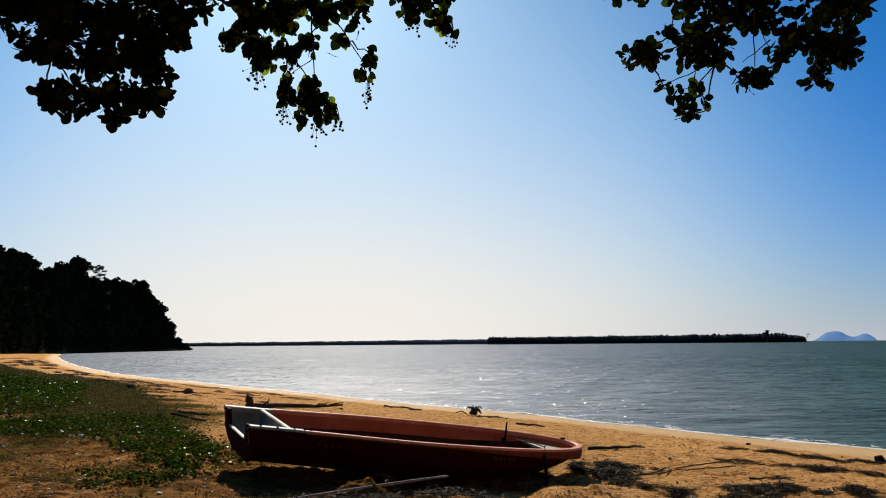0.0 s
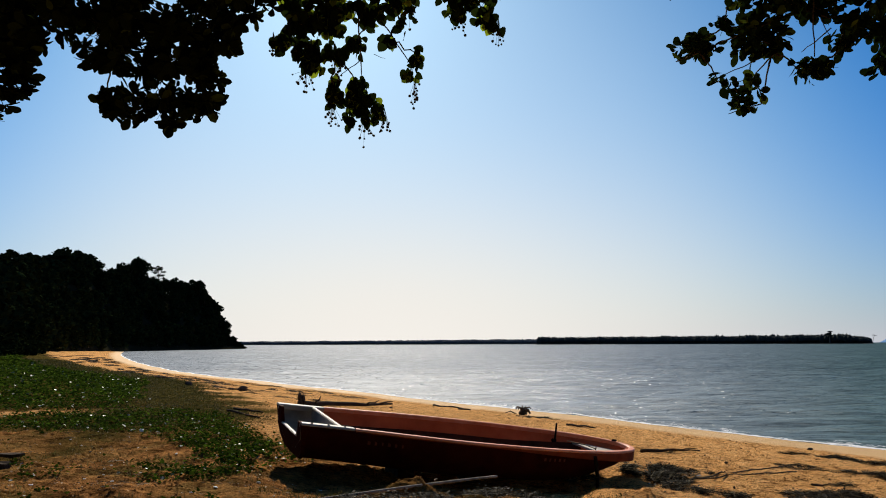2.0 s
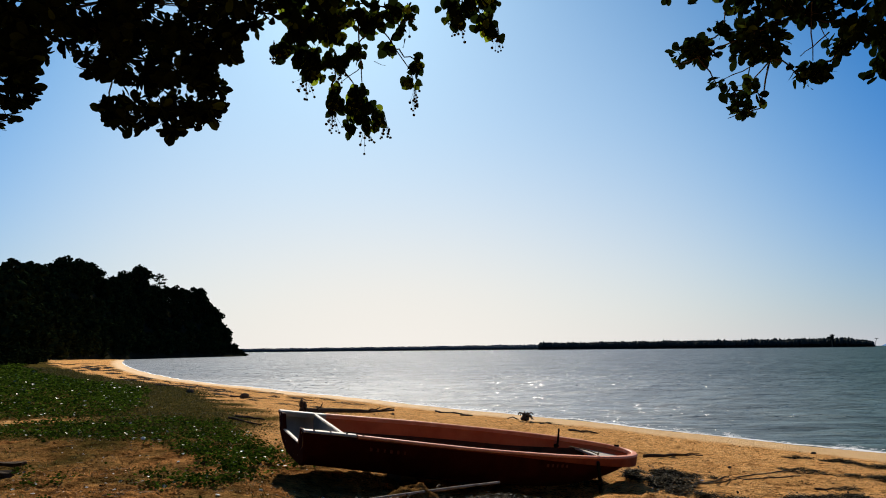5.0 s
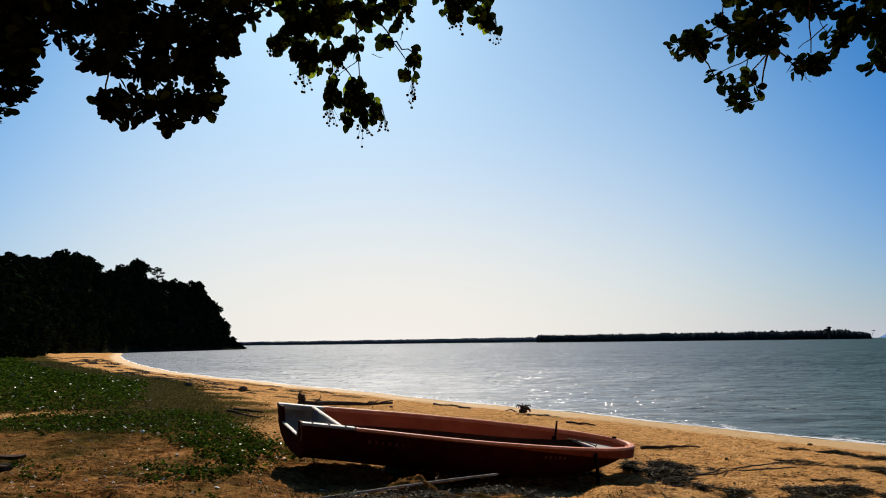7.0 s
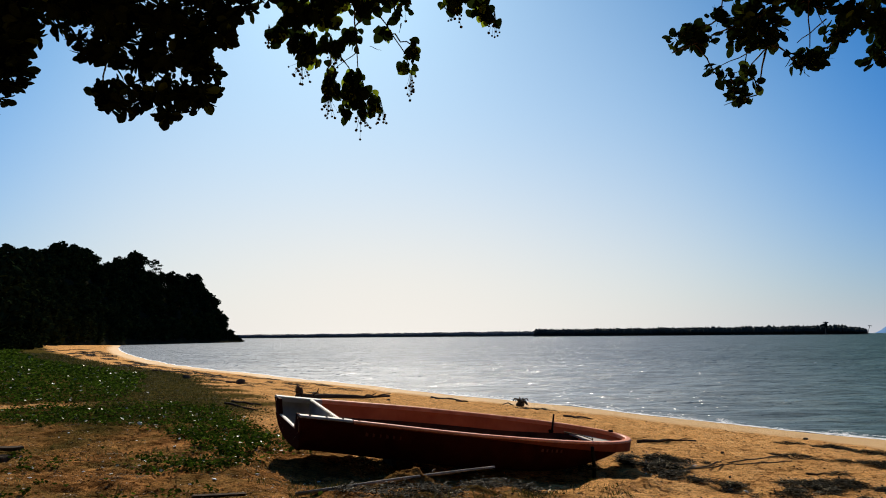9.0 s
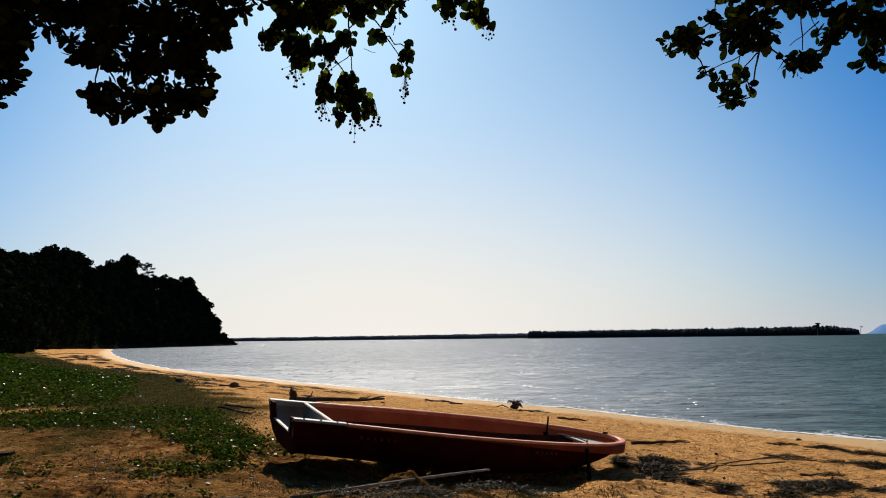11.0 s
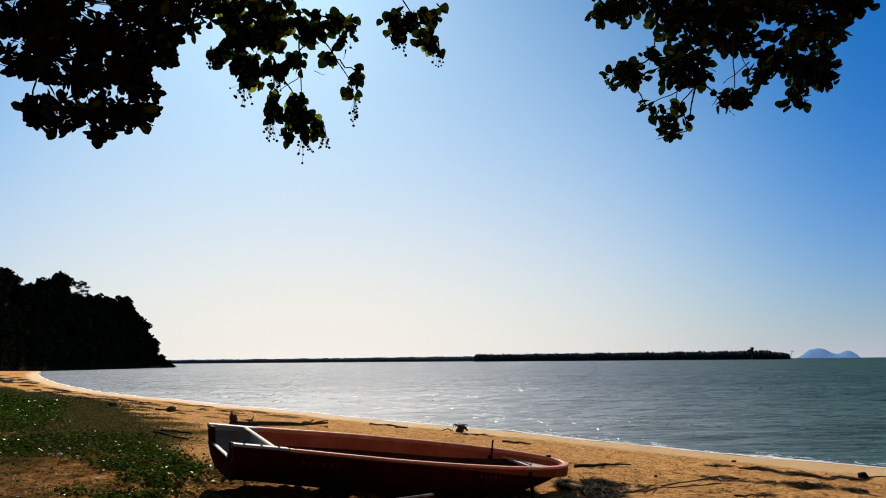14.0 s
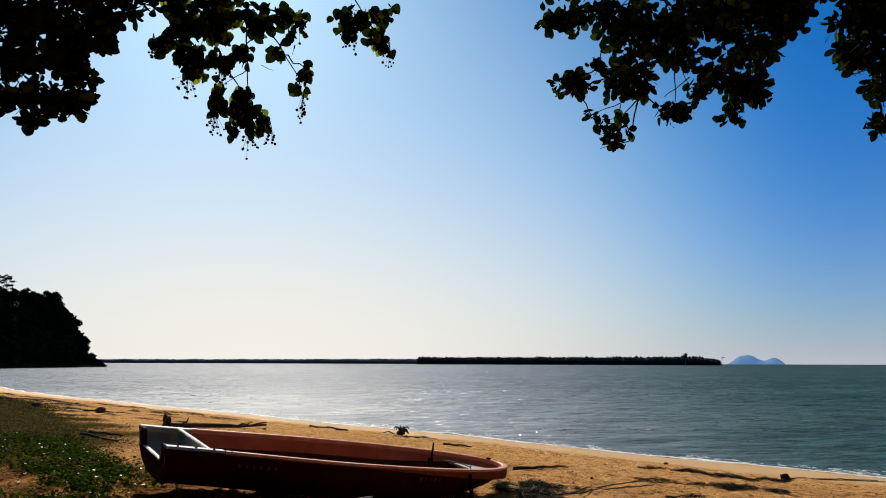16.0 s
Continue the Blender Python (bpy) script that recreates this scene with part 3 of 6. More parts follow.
def build_foam():
    """The thin lace of foam at the water's edge."""
    rng = np.random.default_rng(4)
    xs = np.concatenate([np.arange(15, -20, -0.16), np.arange(-20, -118, -0.6)])
    V, F = [], []
    for i, x in enumerate(xs):
        x = float(x)
        w = (0.08 if x < 0 else 0.045) + 0.14 * noise.noise(Vector((x * 0.8, 3, 0))) + 0.10 * noise.noise(Vector((x * 2.9, 7, 0)))
        w = max(w, 0.004) + (0.08 if x < -25 else 0.05 if x < -3 else 0.015 + 0.07 * noise.noise(Vector((x * 1.3, 21, 0))))
        c = 0.34 * noise.noise(Vector((x * 0.45, 0, 0))) + 0.16 * noise.noise(Vector((x * 1.6, 0, 4)))
        for t in (-1, -0.3, 0.3, 1):
            off = c + w * t
            y = edge_point(x, off)
            z = max(WATER_Z, float(land(x, y))) + 0.012 + (0.018 if abs(t) < 0.5 else 0)
            V.append((x, y, z))
        if i:
            a = (i - 1) * 4
            for k in range(3):
                F.append((a + k, a + k + 1, a + 5 + k, a + 4 + k))
    tagged(new("foam", mesh_of("foam", V, F, FOAM, True)), "thin white line of foam along the water's edge", "foam", kind="stuff")
    # broken flecks of foam just off the edge
    bits, tri = [], []
    spots = [(rng.uniform(-14, 15), rng.uniform(0.05, 0.9)) for _ in range(16)]
    for k in range(130):
        sx, so = spots[k % 16]
        x = sx + rng.normal(0, 0.3)
        off = -max(0.02, so + rng.normal(0, 0.12))
        ln = rng.uniform(0.03, 0.16)
        for s in range(4):
            xx = x + ln * (s / 3 - 0.5)
            y = edge_point(xx, off)
            w = rng.uniform(0.008, 0.03)
            bits += [(xx, y - w, WATER_Z + 0.018), (xx, y + w, WATER_Z + 0.022)]
            if s:
                a = len(bits) - 4
                tri.append((a, a + 2, a + 3, a + 1))
    for k in range(6500):
        x = rng.uniform(-22, 16)
        thick = noise.noise(Vector((x * 0.7, 11, 0))) + 0.6 * noise.noise(Vector((x * 2.3, 5, 0)))
        off = 0.3 - abs(rng.normal(0, 0.45 + 0.35 * max(thick, 0)))
        if rng.random() > (0.45 if x < 2 else 0.25) + thick:
            continue
        ln, w = rng.uniform(0.02, 0.11), rng.uniform(0.006, 0.03)
        for q in range(3):
            xx = x + ln * (q - 1)
            y = edge_point(xx, off)
            z = max(WATER_Z, float(land(xx, y))) + 0.016
            h = w * (1 if q == 1 else rng.uniform(0.1, 0.6))
            bits += [(xx, y - h, z), (xx, y + h, z + 0.004)]
            if q:
                a = len(bits) - 4
                tri.append((a, a + 2, a + 3, a + 1))
    tagged(new("foam_flecks", mesh_of("foam_flecks", bits, tri, FOAM, True)), "white flecks of foam near the water's edge", "foam", kind="stuff")


build_ground()
build_sea()
build_foam()

# ------------------------------------------------------------ headland and distance
AZ_KEYS = [-75, -45, -38, -36, -33.5, -29.5, -25.5, -22.5, -20.5, -19.9]
FOOT = [55, 80, 112, 167, 235, 345, 395, 440, 470, 474]       # how far off the wooded foot lies
RIDGE_KEYS = [-75, -45, -38, -36, -34.6, -33.5, -32.4, -31.5, -29.5, -27, -25.3, -24.4, -23.4, -22.8, -22.2, -21.5, -20.5, -19.9]
RIDGE = [8, 10, 14.0, 22.3, 27.6, 32, 33.2, 31, 33, 33.5, 35, 31.5, 21.5, 9, 5, 3, 0.4, -1.5]       # height of the ridge's ground


def hill(az, r):
    """Ground height of the headland at a bearing (degrees) and a distance."""
    foot, ridge = np.interp(az, AZ_KEYS, FOOT), np.interp(az, RIDGE_KEYS, RIDGE)
    t = smooth(-6, 110, r - foot) * smooth(420, 250, r - foot)
    return WATER_Z - 1.5 * smooth(0, -8, r - foot) + 1.6 * smooth(-6, 10, r - foot) * smooth(-20.5, -22, az) - 1.3 * smooth(-21.1, -20.6, az) + np.maximum(ridge, 0) * t


def build_headland():
    az, dr = np.linspace(-75, -19.9, 111), np.linspace(-8, 420, 60)
    A, D = np.meshgrid(az, dr, indexing="ij")
    R = np.interp(A, AZ_KEYS, FOOT) + D
    Z = hill(A, R)
    for i in range(A.shape[0]):
        for j in range(A.shape[1]):
            Z[i, j] += 0.5 * noise.noise(Vector((A[i, j] * 0.9, R[i, j] * 0.05, 0)))
    X, Y = R * np.sin(np.radians(A)), R * np.cos(np.radians(A))
    n, k = A.shape
    i, j = np.meshgrid(np.arange(n - 1), np.arange(k - 1), indexing="ij")
    F = np.stack([i * k + j, (i + 1) * k + j, (i + 1) * k + j + 1, i * k + j + 1], -1).reshape(-1, 4)
    V = np.stack([X, Y, Z], -1).reshape(-1, 3)
    tagged(new("headland", mesh_of("headland", V, F, SOIL, True)), "steep dark headland covered with forest", "headland", kind="structure")


LEAF_QUAD = np.array([(-0.5, -0.32, 0.0), (0.1, -0.42, 0.12), (0.55, 0.05, 0.0), (0.05, 0.45, -0.1), (-0.45, 0.2, 0.08)])
LEAF_TRI = np.array([(0, 1, 2), (0, 2, 3), (0, 3, 4)])


def crown_arrays(seed, tall=1.0, count=1500, lobes=9, leaf=0.75):
    """A crown of many leaf sprays on uneven lobes, for a tree about 14 m high."""
    rng = np.random.default_rng(seed)
    place, size = [], []
    for i in range(lobes):
        ang, rad = rng.uniform(0, 6.28), rng.uniform(0.4, 3.4) * (0.4 if i == 0 else 1)
        c = np.array([rad * np.cos(ang), rad * np.sin(ang), (6.5 + rng.uniform(-1.5, 4.6) * (1.3 if i == 0 else 1)) * tall])
        s = np.array([rng.uniform(1.7, 2.9), rng.uniform(1.7, 2.9), rng.uniform(1.2, 2.1)])
        n = count // lobes
        d = rng.normal(size=(n, 3))
        d /= np.linalg.norm(d, axis=1)[:, None]
        place.append(c + d * s * rng.uniform(0.35, 1.08, (n, 1)) ** 0.6)
        size.append(rng.uniform(0.6, 1.5, n) * leaf)
    # a skirt of lower foliage
    n = count // 4
    ang, rad = rng.uniform(0, 6.28, n), rng.uniform(0.5, 3.4, n)
    place.append(np.stack([rad * np.cos(ang), rad * np.sin(ang), rng.uniform(0.6, 6, n)], -1))
    size.append(rng.uniform(0.7, 1.6, n) * leaf)
    place, size = np.concatenate(place), np.concatenate(size)
    return scattered(LEAF_QUAD, LEAF_TRI, frames4(turns(rng, len(place)), size, place))


def build_tree_kind(seed, tall):
    rng = np.random.default_rng(seed)
    root = thing("tree", Matrix(), "dark leafy forest tree on the headland", "tree", "trees on the headland")
    part("trunk", tube_bm(bent((0, 0, -0.6), (0.3, 0.2, 8.2 * tall), 6, 0.35, rng), 0.34, 0.12, 8, 0.1, rng), BARK, root, smooth=True)
    for k in range(4):
        a = k * 1.6 + rng.uniform(-0.4, 0.4)
        part("limb", tube_bm(bent((0.1, 0.1, (3.6 + k * 0.9) * tall), (2.3 * math.cos(a), 2.3 * math.sin(a), (6.4 + k) * tall), 4, 0.25, rng), 0.15, 0.05, 6), BARK, root, smooth=True)
    V, F = crown_arrays(seed, tall)
    part("crown", mesh_of("crown", V, F, WOOD_FAR), None, root)
    return root


def polar(az, r):
    return r * math.sin(radians(az)), r * math.cos(radians(az))


def build_woods():
    rng = np.random.default_rng(11)
    kinds = [build_tree_kind(s, tl) for s, tl in ((1, 1.0), (2, 1.12), (3, 0.9), (5, 1.25))]
    spots = []
    # along the ridge, where single crowns stand against the sky
    for az in np.arange(-44, -22.2, 0.42):
        spots.append((az + rng.uniform(-0.15, 0.15), rng.uniform(95, 135), rng.uniform(0.75, 1.12)))
    # the tall ones
    spots += [(-30.35, 105, 1.5), (-29.9, 112, 1.4), (-29.15, 100, 1.82), (-29.25, 108, 1.7)]
    # single trees that lean out over the slope of the point, and the scrub down to the water
    spots += [(-24.6, 85, 1.2), (-24.1, 75, 1.15), (-23.35, 66, 1.5), (-23.2, 52, 0.95), (-23.7, 55, 1.0), (-22.45, 30, 1.12), (-22.75, 34, 0.8), (-21.75, 14, 0.62)]
    for az, up, s in ((-22.9, 30, 0.8), (-22.5, 26, 0.8), (-22.25, 18, 0.72), (-22.0, 14, 0.5), (-21.6, 10, 0.36), (-21.4, 8, 0.32), (-21.2, 9, 0.28), (-21.05, 6, 0.24), (-20.95, 8, 0.2), (-20.85, 6, 0.18)):
        spots.append((az, up, s))
    # along the foot
    for az in np.arange(-46, -22, 0.8):
        spots.append((az + rng.uniform(-0.3, 0.3), rng.uniform(3, 10), rng.uniform(0.5, 0.8)))
    used = set()
    for az, up, s in spots:
        i = int(rng.integers(0, 4))
        r = float(np.interp(az, AZ_KEYS, FOOT)) + up
        x, y = polar(az, r)
        m = pose(x, y, float(hill(az, r)) - 0.2, 0, 0, rng.uniform(0, 360)) @ Matrix.Diagonal((s, s, s * rng.uniform(0.92, 1.12), 1))
        if i in used:
            t = copy_thing(kinds[i], m)
        else:
            t = kinds[i]
            used.add(i)
        t.matrix_basis = m
    # the open, layered tree that stands over the ridge
    r = float(np.interp(-27.65, AZ_KEYS, FOOT)) + 98
    x, y = polar(-27.65, r)
    lone = thing("tree", pose(x, y, float(hill(-27.65, r)) - 0.2), "tall open tree with layered limbs on the ridge", "tree", "trees on the headland")
    part("trunk", tube_bm([(0, 0, 0), (-0.2, 0, 8), (-0.8, 0, 19.5)], 0.5, 0.12, 7), BARK, lone, smooth=True)
    for k in range(15):
        a, z = k * 2.4, 9.5 + 0.72 * k
        reach = (5.6 - 0.28 * k) * rng.uniform(0.6, 1.0)
        tip = Vector((reach * math.cos(a) - 0.04 * z, 2.0 * math.sin(a), z + rng.uniform(0.3, 1.2)))
        limb = part("limb", tube_bm([(-0.03 * z, 0, z - 0.8), tip * 0.5 + Vector((0, 0, z * 0.5)), tip], 0.14, 0.05, 5), BARK, lone, smooth=True)
        n = 80
        d = rng.normal(size=(n, 3)) * np.array([1.0, 1.0, 0.42]) * (0.72 if k < 13 else 0.5) + np.array(tip)
        V, F = scattered(LEAF_QUAD, LEAF_TRI, frames4(turns(rng, n), rng.uniform(0.4, 0.9, n), d))
        tagged(part("leaf_spray", mesh_of("leaf_spray", V, F, WOOD_FAR), None, limb), kind="stuff")
    # the forest between, too thick to count
    Vs, Fs, base = [], [], 0
    forms = [crown_arrays(20 + k, 1.0 + 0.1 * k, 420, 7, 1.25) for k in range(4)]
    for _ in range(760):
        az, up = rng.uniform(-62, -22.4), rng.uniform(2, 125)
        r = float(np.interp(az, AZ_KEYS, FOOT)) + up
        x, y = polar(az, r)
        s, a = rng.uniform(0.6, 1.02), rng.uniform(0, 6.28)
        v, f = forms[int(rng.integers(0, 4))]
        R = np.array([[math.cos(a), -math.sin(a), 0], [math.sin(a), math.cos(a), 0], [0, 0, 1]]) * s
        Vs.append(v @ R.T + np.array([x, y, float(hill(az, r)) - 0.3]))
        Fs.append(f + base)
        base += len(v)
    tagged(new("forest", mesh_of("forest", np.concatenate(Vs), np.concatenate(Fs), WOOD_FAR)), "dense dark green forest over the whole headland", "forest", kind="stuff")
    # low scrub at the edge of the plants before the headland
    Vs, Fs, base = [], [], 0
    for _ in range(150):
        az = rng.uniform(-47, -35.2)
        r = float(np.interp(az, [-47, -38.7, -37.7, -36.1, -34.9], [62, 77, 106, 126, 178])) + rng.uniform(0, 16)
        x, y = polar(az, r)
        s, a = rng.uniform(0.10, 0.24), rng.uniform(0, 6.28)
        v, f = forms[int(rng.integers(0, 4))]
        R = np.array([[math.cos(a), -math.sin(a), 0], [math.sin(a), math.cos(a), 0], [0, 0, 1]]) * s * np.array([[1.5], [1.5], [1.0]])
        Vs.append(v @ R.T + np.array([x, y, float(land(x, y)) - 0.1]))
        Fs.append(f + base)
        base += len(v)
    tagged(new("scrub", mesh_of("scrub", np.concatenate(Vs), np.concatenate(Fs), WOOD_FAR)), "low dark scrub along the edge of the beach", "bushes", kind="stuff")
    # unseen trees added behind the camera to block sky light
    for k in range(44):
        a = 97 + k % 22 * 7.9 + rng.uniform(-3, 3)
        r = rng.uniform(13, 15.5) if k < 22 else rng.uniform(21, 25)
        x, y = polar(a, r)
        if inland(x, y) < 7:
            continue
        size = rng.uniform(1.2, 1.5) if k < 22 else rng.uniform(1.9, 2.3)
        t = copy_thing(kinds[k % 4], pose(x, y, float(land(x, y)), 0, 0, rng.uniform(0, 360)) @ Matrix.Scale(size, 4))
        tagged(t, "unseen leafy tree added behind the camera to block sky light", "tree", "trees behind the beach")


def build_far_shore():
    """The low wooded spit across the water: land, and its trees."""
    rng = np.random.default_rng(21)
    azs = np.concatenate([np.arange(-26, 3.95, 0.25), np.arange(4.0, 28.5, 0.25), [28.45, 28.75]])

    def dist(az):
        return np.where(az < 4.0, np.interp(az, [-26, -20, 4], [3200, 3000, 2000]), np.interp(az, [4, 28.7], [1500, 1280]))

    rows = []
    for az in azs:
        d = float(dist(az))
        for off, z in ((0, WATER_Z - 0.4), (14, WATER_Z + 1.2), (220, WATER_Z + 1.6), (300, WATER_Z - 0.5)):
            rows.append((*polar(az, d + off), z))
    F = []
    for i in range(len(azs) - 1):
        for k in range(3):
            a = i * 4 + k
            F.append((a, a + 4, a + 5, a + 1))
    tagged(new("far_shore", mesh_of("far_shore", rows, F, FAR_LAND)), "low dark spit of land across the bay", "land", kind="structure")
    bm = bmesh.new()
    bmesh.ops.create_icosphere(bm, subdivisions=1, radius=1)
    tv, tf = np.array([v.co[:] for v in bm.verts]), np.array([[v.index for v in f.verts] for f in bm.faces])
    bm.free()
    for name, lo, hi, material in (("far_trees", -26.0, 4.0, FAR_HAZY), ("far_trees", 4.0, 28.6, FAR_LAND)):
        Vs, Fs, base = [], [], 0
        az = lo
        while az < hi:
            d = float(dist(az))
            k = (d / 1400) ** 0.6
            for row in range(4):
                h = (15.6 if az > 4 else 15.4) * (1 + 0.12 * noise.noise(Vector((az * 0.8, 0, 0))) + 0.09 * noise.noise(Vector((az * 4.1, 3, 0))))
                if az > 27.2:
                    h *= 1 - 0.42 * (az - 27.2) / 1.4
                h *= (0.82, 0.9, 0.96, 1.0)[row] * rng.uniform(0.92, 1.06)
                w = rng.uniform(2.0, 4.6) * k
                x, y = polar(az + rng.uniform(-0.06, 0.06), d + 6 + 12 * row)
                v = tv * (1 + rng.uniform(-0.25, 0.25, (len(tv), 1))) * np.array([w, w, h * 0.40]) + np.array([x, y, WATER_Z + 1 + h * 0.60])
                Vs.append(v), Fs.append(tf + base)
                base += len(v)
            # trunks and undergrowth below the crowns
            x, y = polar(az, d + 20)
            u = 4.0 * k
            Vs.append(np.array([(x - u, y - 3, WATER_Z - 0.3), (x + u, y - 3, WATER_Z - 0.3), (x + u, y, WATER_Z + 7.5), (x - u, y, WATER_Z + 7.5)]))
            Fs.append(np.array([(0, 1, 2), (0, 2, 3)]) + base)
            base += 4
            az += float(np.degrees(2.6 * k / d))
        # thin palms and spiky tops that stand over the rest
        quads = []
        for _ in range(40 if lo < 0 else 110):
            a = rng.uniform(max(lo, -12), hi - 0.1) if lo < 0 or rng.random() < 0.45 else rng.uniform(4.2, 13)
            d = float(dist(a)) + 40
            x, y = polar(a, d)
            h, w = rng.uniform(15.6, 18.0) * ((1 if a < 27.4 else 0.8) if lo > 0 else 0.86), 0.35 * d / 1400
            for _ in range(8):
                ang = rng.uniform(0, 6.28)
                t = (x + 1.7 * math.cos(ang) * d / 1400, y + 1.7 * math.sin(ang), WATER_Z + h + rng.uniform(-0.9, 0.9))
                quads.append([(x - w, y, WATER_Z + h), (x + w, y, WATER_Z + h), t])
            quads.append([(x - w, y, WATER_Z), (x + w, y, WATER_Z), (x, y, WATER_Z + h + 0.4)])
        q = np.array(quads).reshape(-1, 3)
        Vs.append(q), Fs.append(np.arange(len(q)).reshape(-1, 3) + base)
        tagged(new(name, mesh_of(name, np.concatenate(Vs), np.concatenate(Fs), material)), "uneven dark line of trees on the far spit" if lo > 0 else "hazy line of trees along the far shore", "trees", kind="stuff")
    # the leaning palm at the very end
    x, y = polar(28.72, 1285)
    palm = thing("palm", pose(x, y, WATER_Z + 0.5), "slender palm leaning out at the end of the far spit", "tree")
    part("trunk", tube_bm([(0, 0, -0.8), (1.5, 0, 7), (4.0, 0, 13.0)], 0.4, 0.25, 6), BARK, palm)
    for k in range(9):
        a = k * 0.7
        c = Vector((4.0, 0, 13.0))
        part("frond", tube_bm([c, c + Vector((2.0 * math.cos(a), 1.5 * math.sin(a), 0.9)), c + Vector((3.4 * math.cos(a), 2.5 * math.sin(a), -0.6))], 0.45, 0.1, 4), FAR_LAND, palm)
    # the one big tree near the end of the spit
    x, y = polar(26.05, 1300)
    big = thing("tree", pose(x, y, WATER_Z + 1), "tall single tree near the end of the far spit", "tree")
    part("trunk", tube_bm([(0, 0, -0.5), (0.3, 0, 9), (0.2, 0, 17)], 0.9, 0.4, 6), BARK, big)
    V, Fc = crown_arrays(77, 1.0, 500, 6, 1.4)
    part("crown", mesh_of("crown", V * np.array([1.25, 1.25, 0.8]) + np.array([0, 0, 11.0]), Fc, FAR_LAND), None, big)


def build_island():
    az, dep = np.linspace(29.0, 33.35, 60), np.linspace(-1, 1, 13)
    A, D = np.meshgrid(az, dep, indexing="ij")
    prof = 46 * np.exp(-(np.abs(A - 30.45) / 0.85) ** 3) + 33 * np.exp(-((A - 32.55) / 0.52) ** 2) + 16 * np.exp(-((A - 31.5) / 0.8) ** 2) + 6
    for i, a in enumerate(az):
        prof[i] += 1.6 * noise.noise(Vector((a * 5, 0, 0)))
    end = smooth(29.0, 29.35, A) * smooth(33.35, 33.05, A)
    Z = WATER_Z - 2 + prof * end * (1 - D ** 2)
    R = 4400 + 170 * D
    X, Y = R * np.sin(np.radians(A)), R * np.cos(np.radians(A))
    n, k = A.shape
    i, j = np.meshgrid(np.arange(n - 1), np.arange(k - 1), indexing="ij")
    F = np.stack([i * k + j, (i + 1) * k + j, (i + 1) * k + j + 1, i * k + j + 1], -1).reshape(-1, 4)
    tagged(new("island", mesh_of("island", np.stack([X, Y, Z], -1).reshape(-1, 3), F, HAZE, True)), "two-humped blue island in the haze", "island", kind="structure")


build_headland()
build_woods()
build_far_shore()
build_island()


# ------------------------------------------------------------ the boat
BOAT_L, STERN_B, MID_B, STERN_H, BOW_H = 5.5, 1.34, 1.78, 0.49, 0.53
BOAT = Matrix.Translation((-2.62, 8.24, 0.275)) @ Matrix.Rotation(radians(31.2), 4, "Z") @ Matrix.Rotation(radians(8.5), 4, "Y") @ Matrix.Rotation(radians(5.7), 4, "X")


def half_width(s):
    a = min(s / 0.45, 1)
    b = 0.5 * (STERN_B + (MID_B - STERN_B) * a * a * (3 - 2 * a))
    u = min(max((s - 0.45) / 0.55, 0), 1)
    return b * math.sqrt(max(1 - u ** 2.6, 0))


def sheer(s):
    return STERN_H + (BOW_H - STERN_H) * s * s


def keel(s):
    return 0.02 + 0.36 * max((s - 0.62) / 0.38, 0) ** 1.7


def chine(s):
    return max(half_width(s) * (0.86 - 0.28 * max((s - 0.5) / 0.5, 0) ** 1.3 - 0.32 * max(1 - s / 0.34, 0)), 0.0)


def rake(s, z):
    """How far forward the slanting stern lies at a height."""
    return 0.13 * max(1 - z / STERN_H, 0) ** 1.4 * max(1 - s / 0.14, 0)


STATIONS = sorted([1 - (1 - i / 44) ** 1.7 for i in range(45)] + [0.088])


def section(s, inset, floor):
    """Half a cross-section from keel to sheer: (half width, height) pairs."""
    w, c, k, h = max(half_width(s) - inset, 0), max(chine(s) - inset, 0), keel(s) + floor, sheer(s)
    return [(0, k), (c * 0.55, k + 0.006), (c * 0.93, k + 0.02), (c, k + 0.05), (c + (w - c) * (0.55 + 0.33 * max(1 - s / 0.34, 0)), k + (h - k) * 0.5), (w, h - 0.02)]


def skin(bm, inset, floor, s0=0.0, s1=1.0, flip=False, lo=0, hi=6):
    rows = []
    for s in [q for q in STATIONS if s0 <= q <= s1]:
        half = section(s, inset, floor)[lo:hi]
        x = s * BOAT_L - (inset if s > 0.9 else 0) * max((s - 0.9) / 0.1, 0)
        row = [bm.verts.new((x + rake(s, z), y, z)) for y, z in reversed(half)] + [bm.verts.new((x + rake(s, z), -y, z)) for y, z in half]
        rows.append(row)
    for a, b in zip(rows, rows[1:]):
        for k in range(len(a) - 1):
            f = (a[k], b[k], b[k + 1], a[k + 1])
            bm.faces.new(f[::-1] if flip else f)
    return rows


def sweep(pts_in, pts_out, top, drop, lip):
    """A rim along the sheer: inner and outer lines, rounded over the edge, with a lip hanging outside."""
    bm = bmesh.new()
    rows = []
    for a, b, dr in zip(pts_in, pts_out, drop):
        a, b = Vector(a), Vector(b)
        o = b - a
        up = Vector((0, 0, 1))
        rows.append([bm.verts.new(p) for p in (a - up * 0.05, a + up * (top - 0.012), a + o * 0.14 + up * top, a + o * 0.84 + up * top, b + up * (top - 0.015), b - up * dr, b - o * 0.18 - up * (dr + 0.01), b - o * lip - up * dr * 0.5)])
    for a, b in zip(rows, rows[1:]):
        for k in range(len(a)):
            bm.faces.new((a[k], a[(k + 1) % len(a)], b[(k + 1) % len(a)], b[k]))
    bm.faces.new(rows[0]), bm.faces.new(rows[-1][::-1])
    bmesh.ops.recalc_face_normals(bm, faces=bm.faces)
    return bm


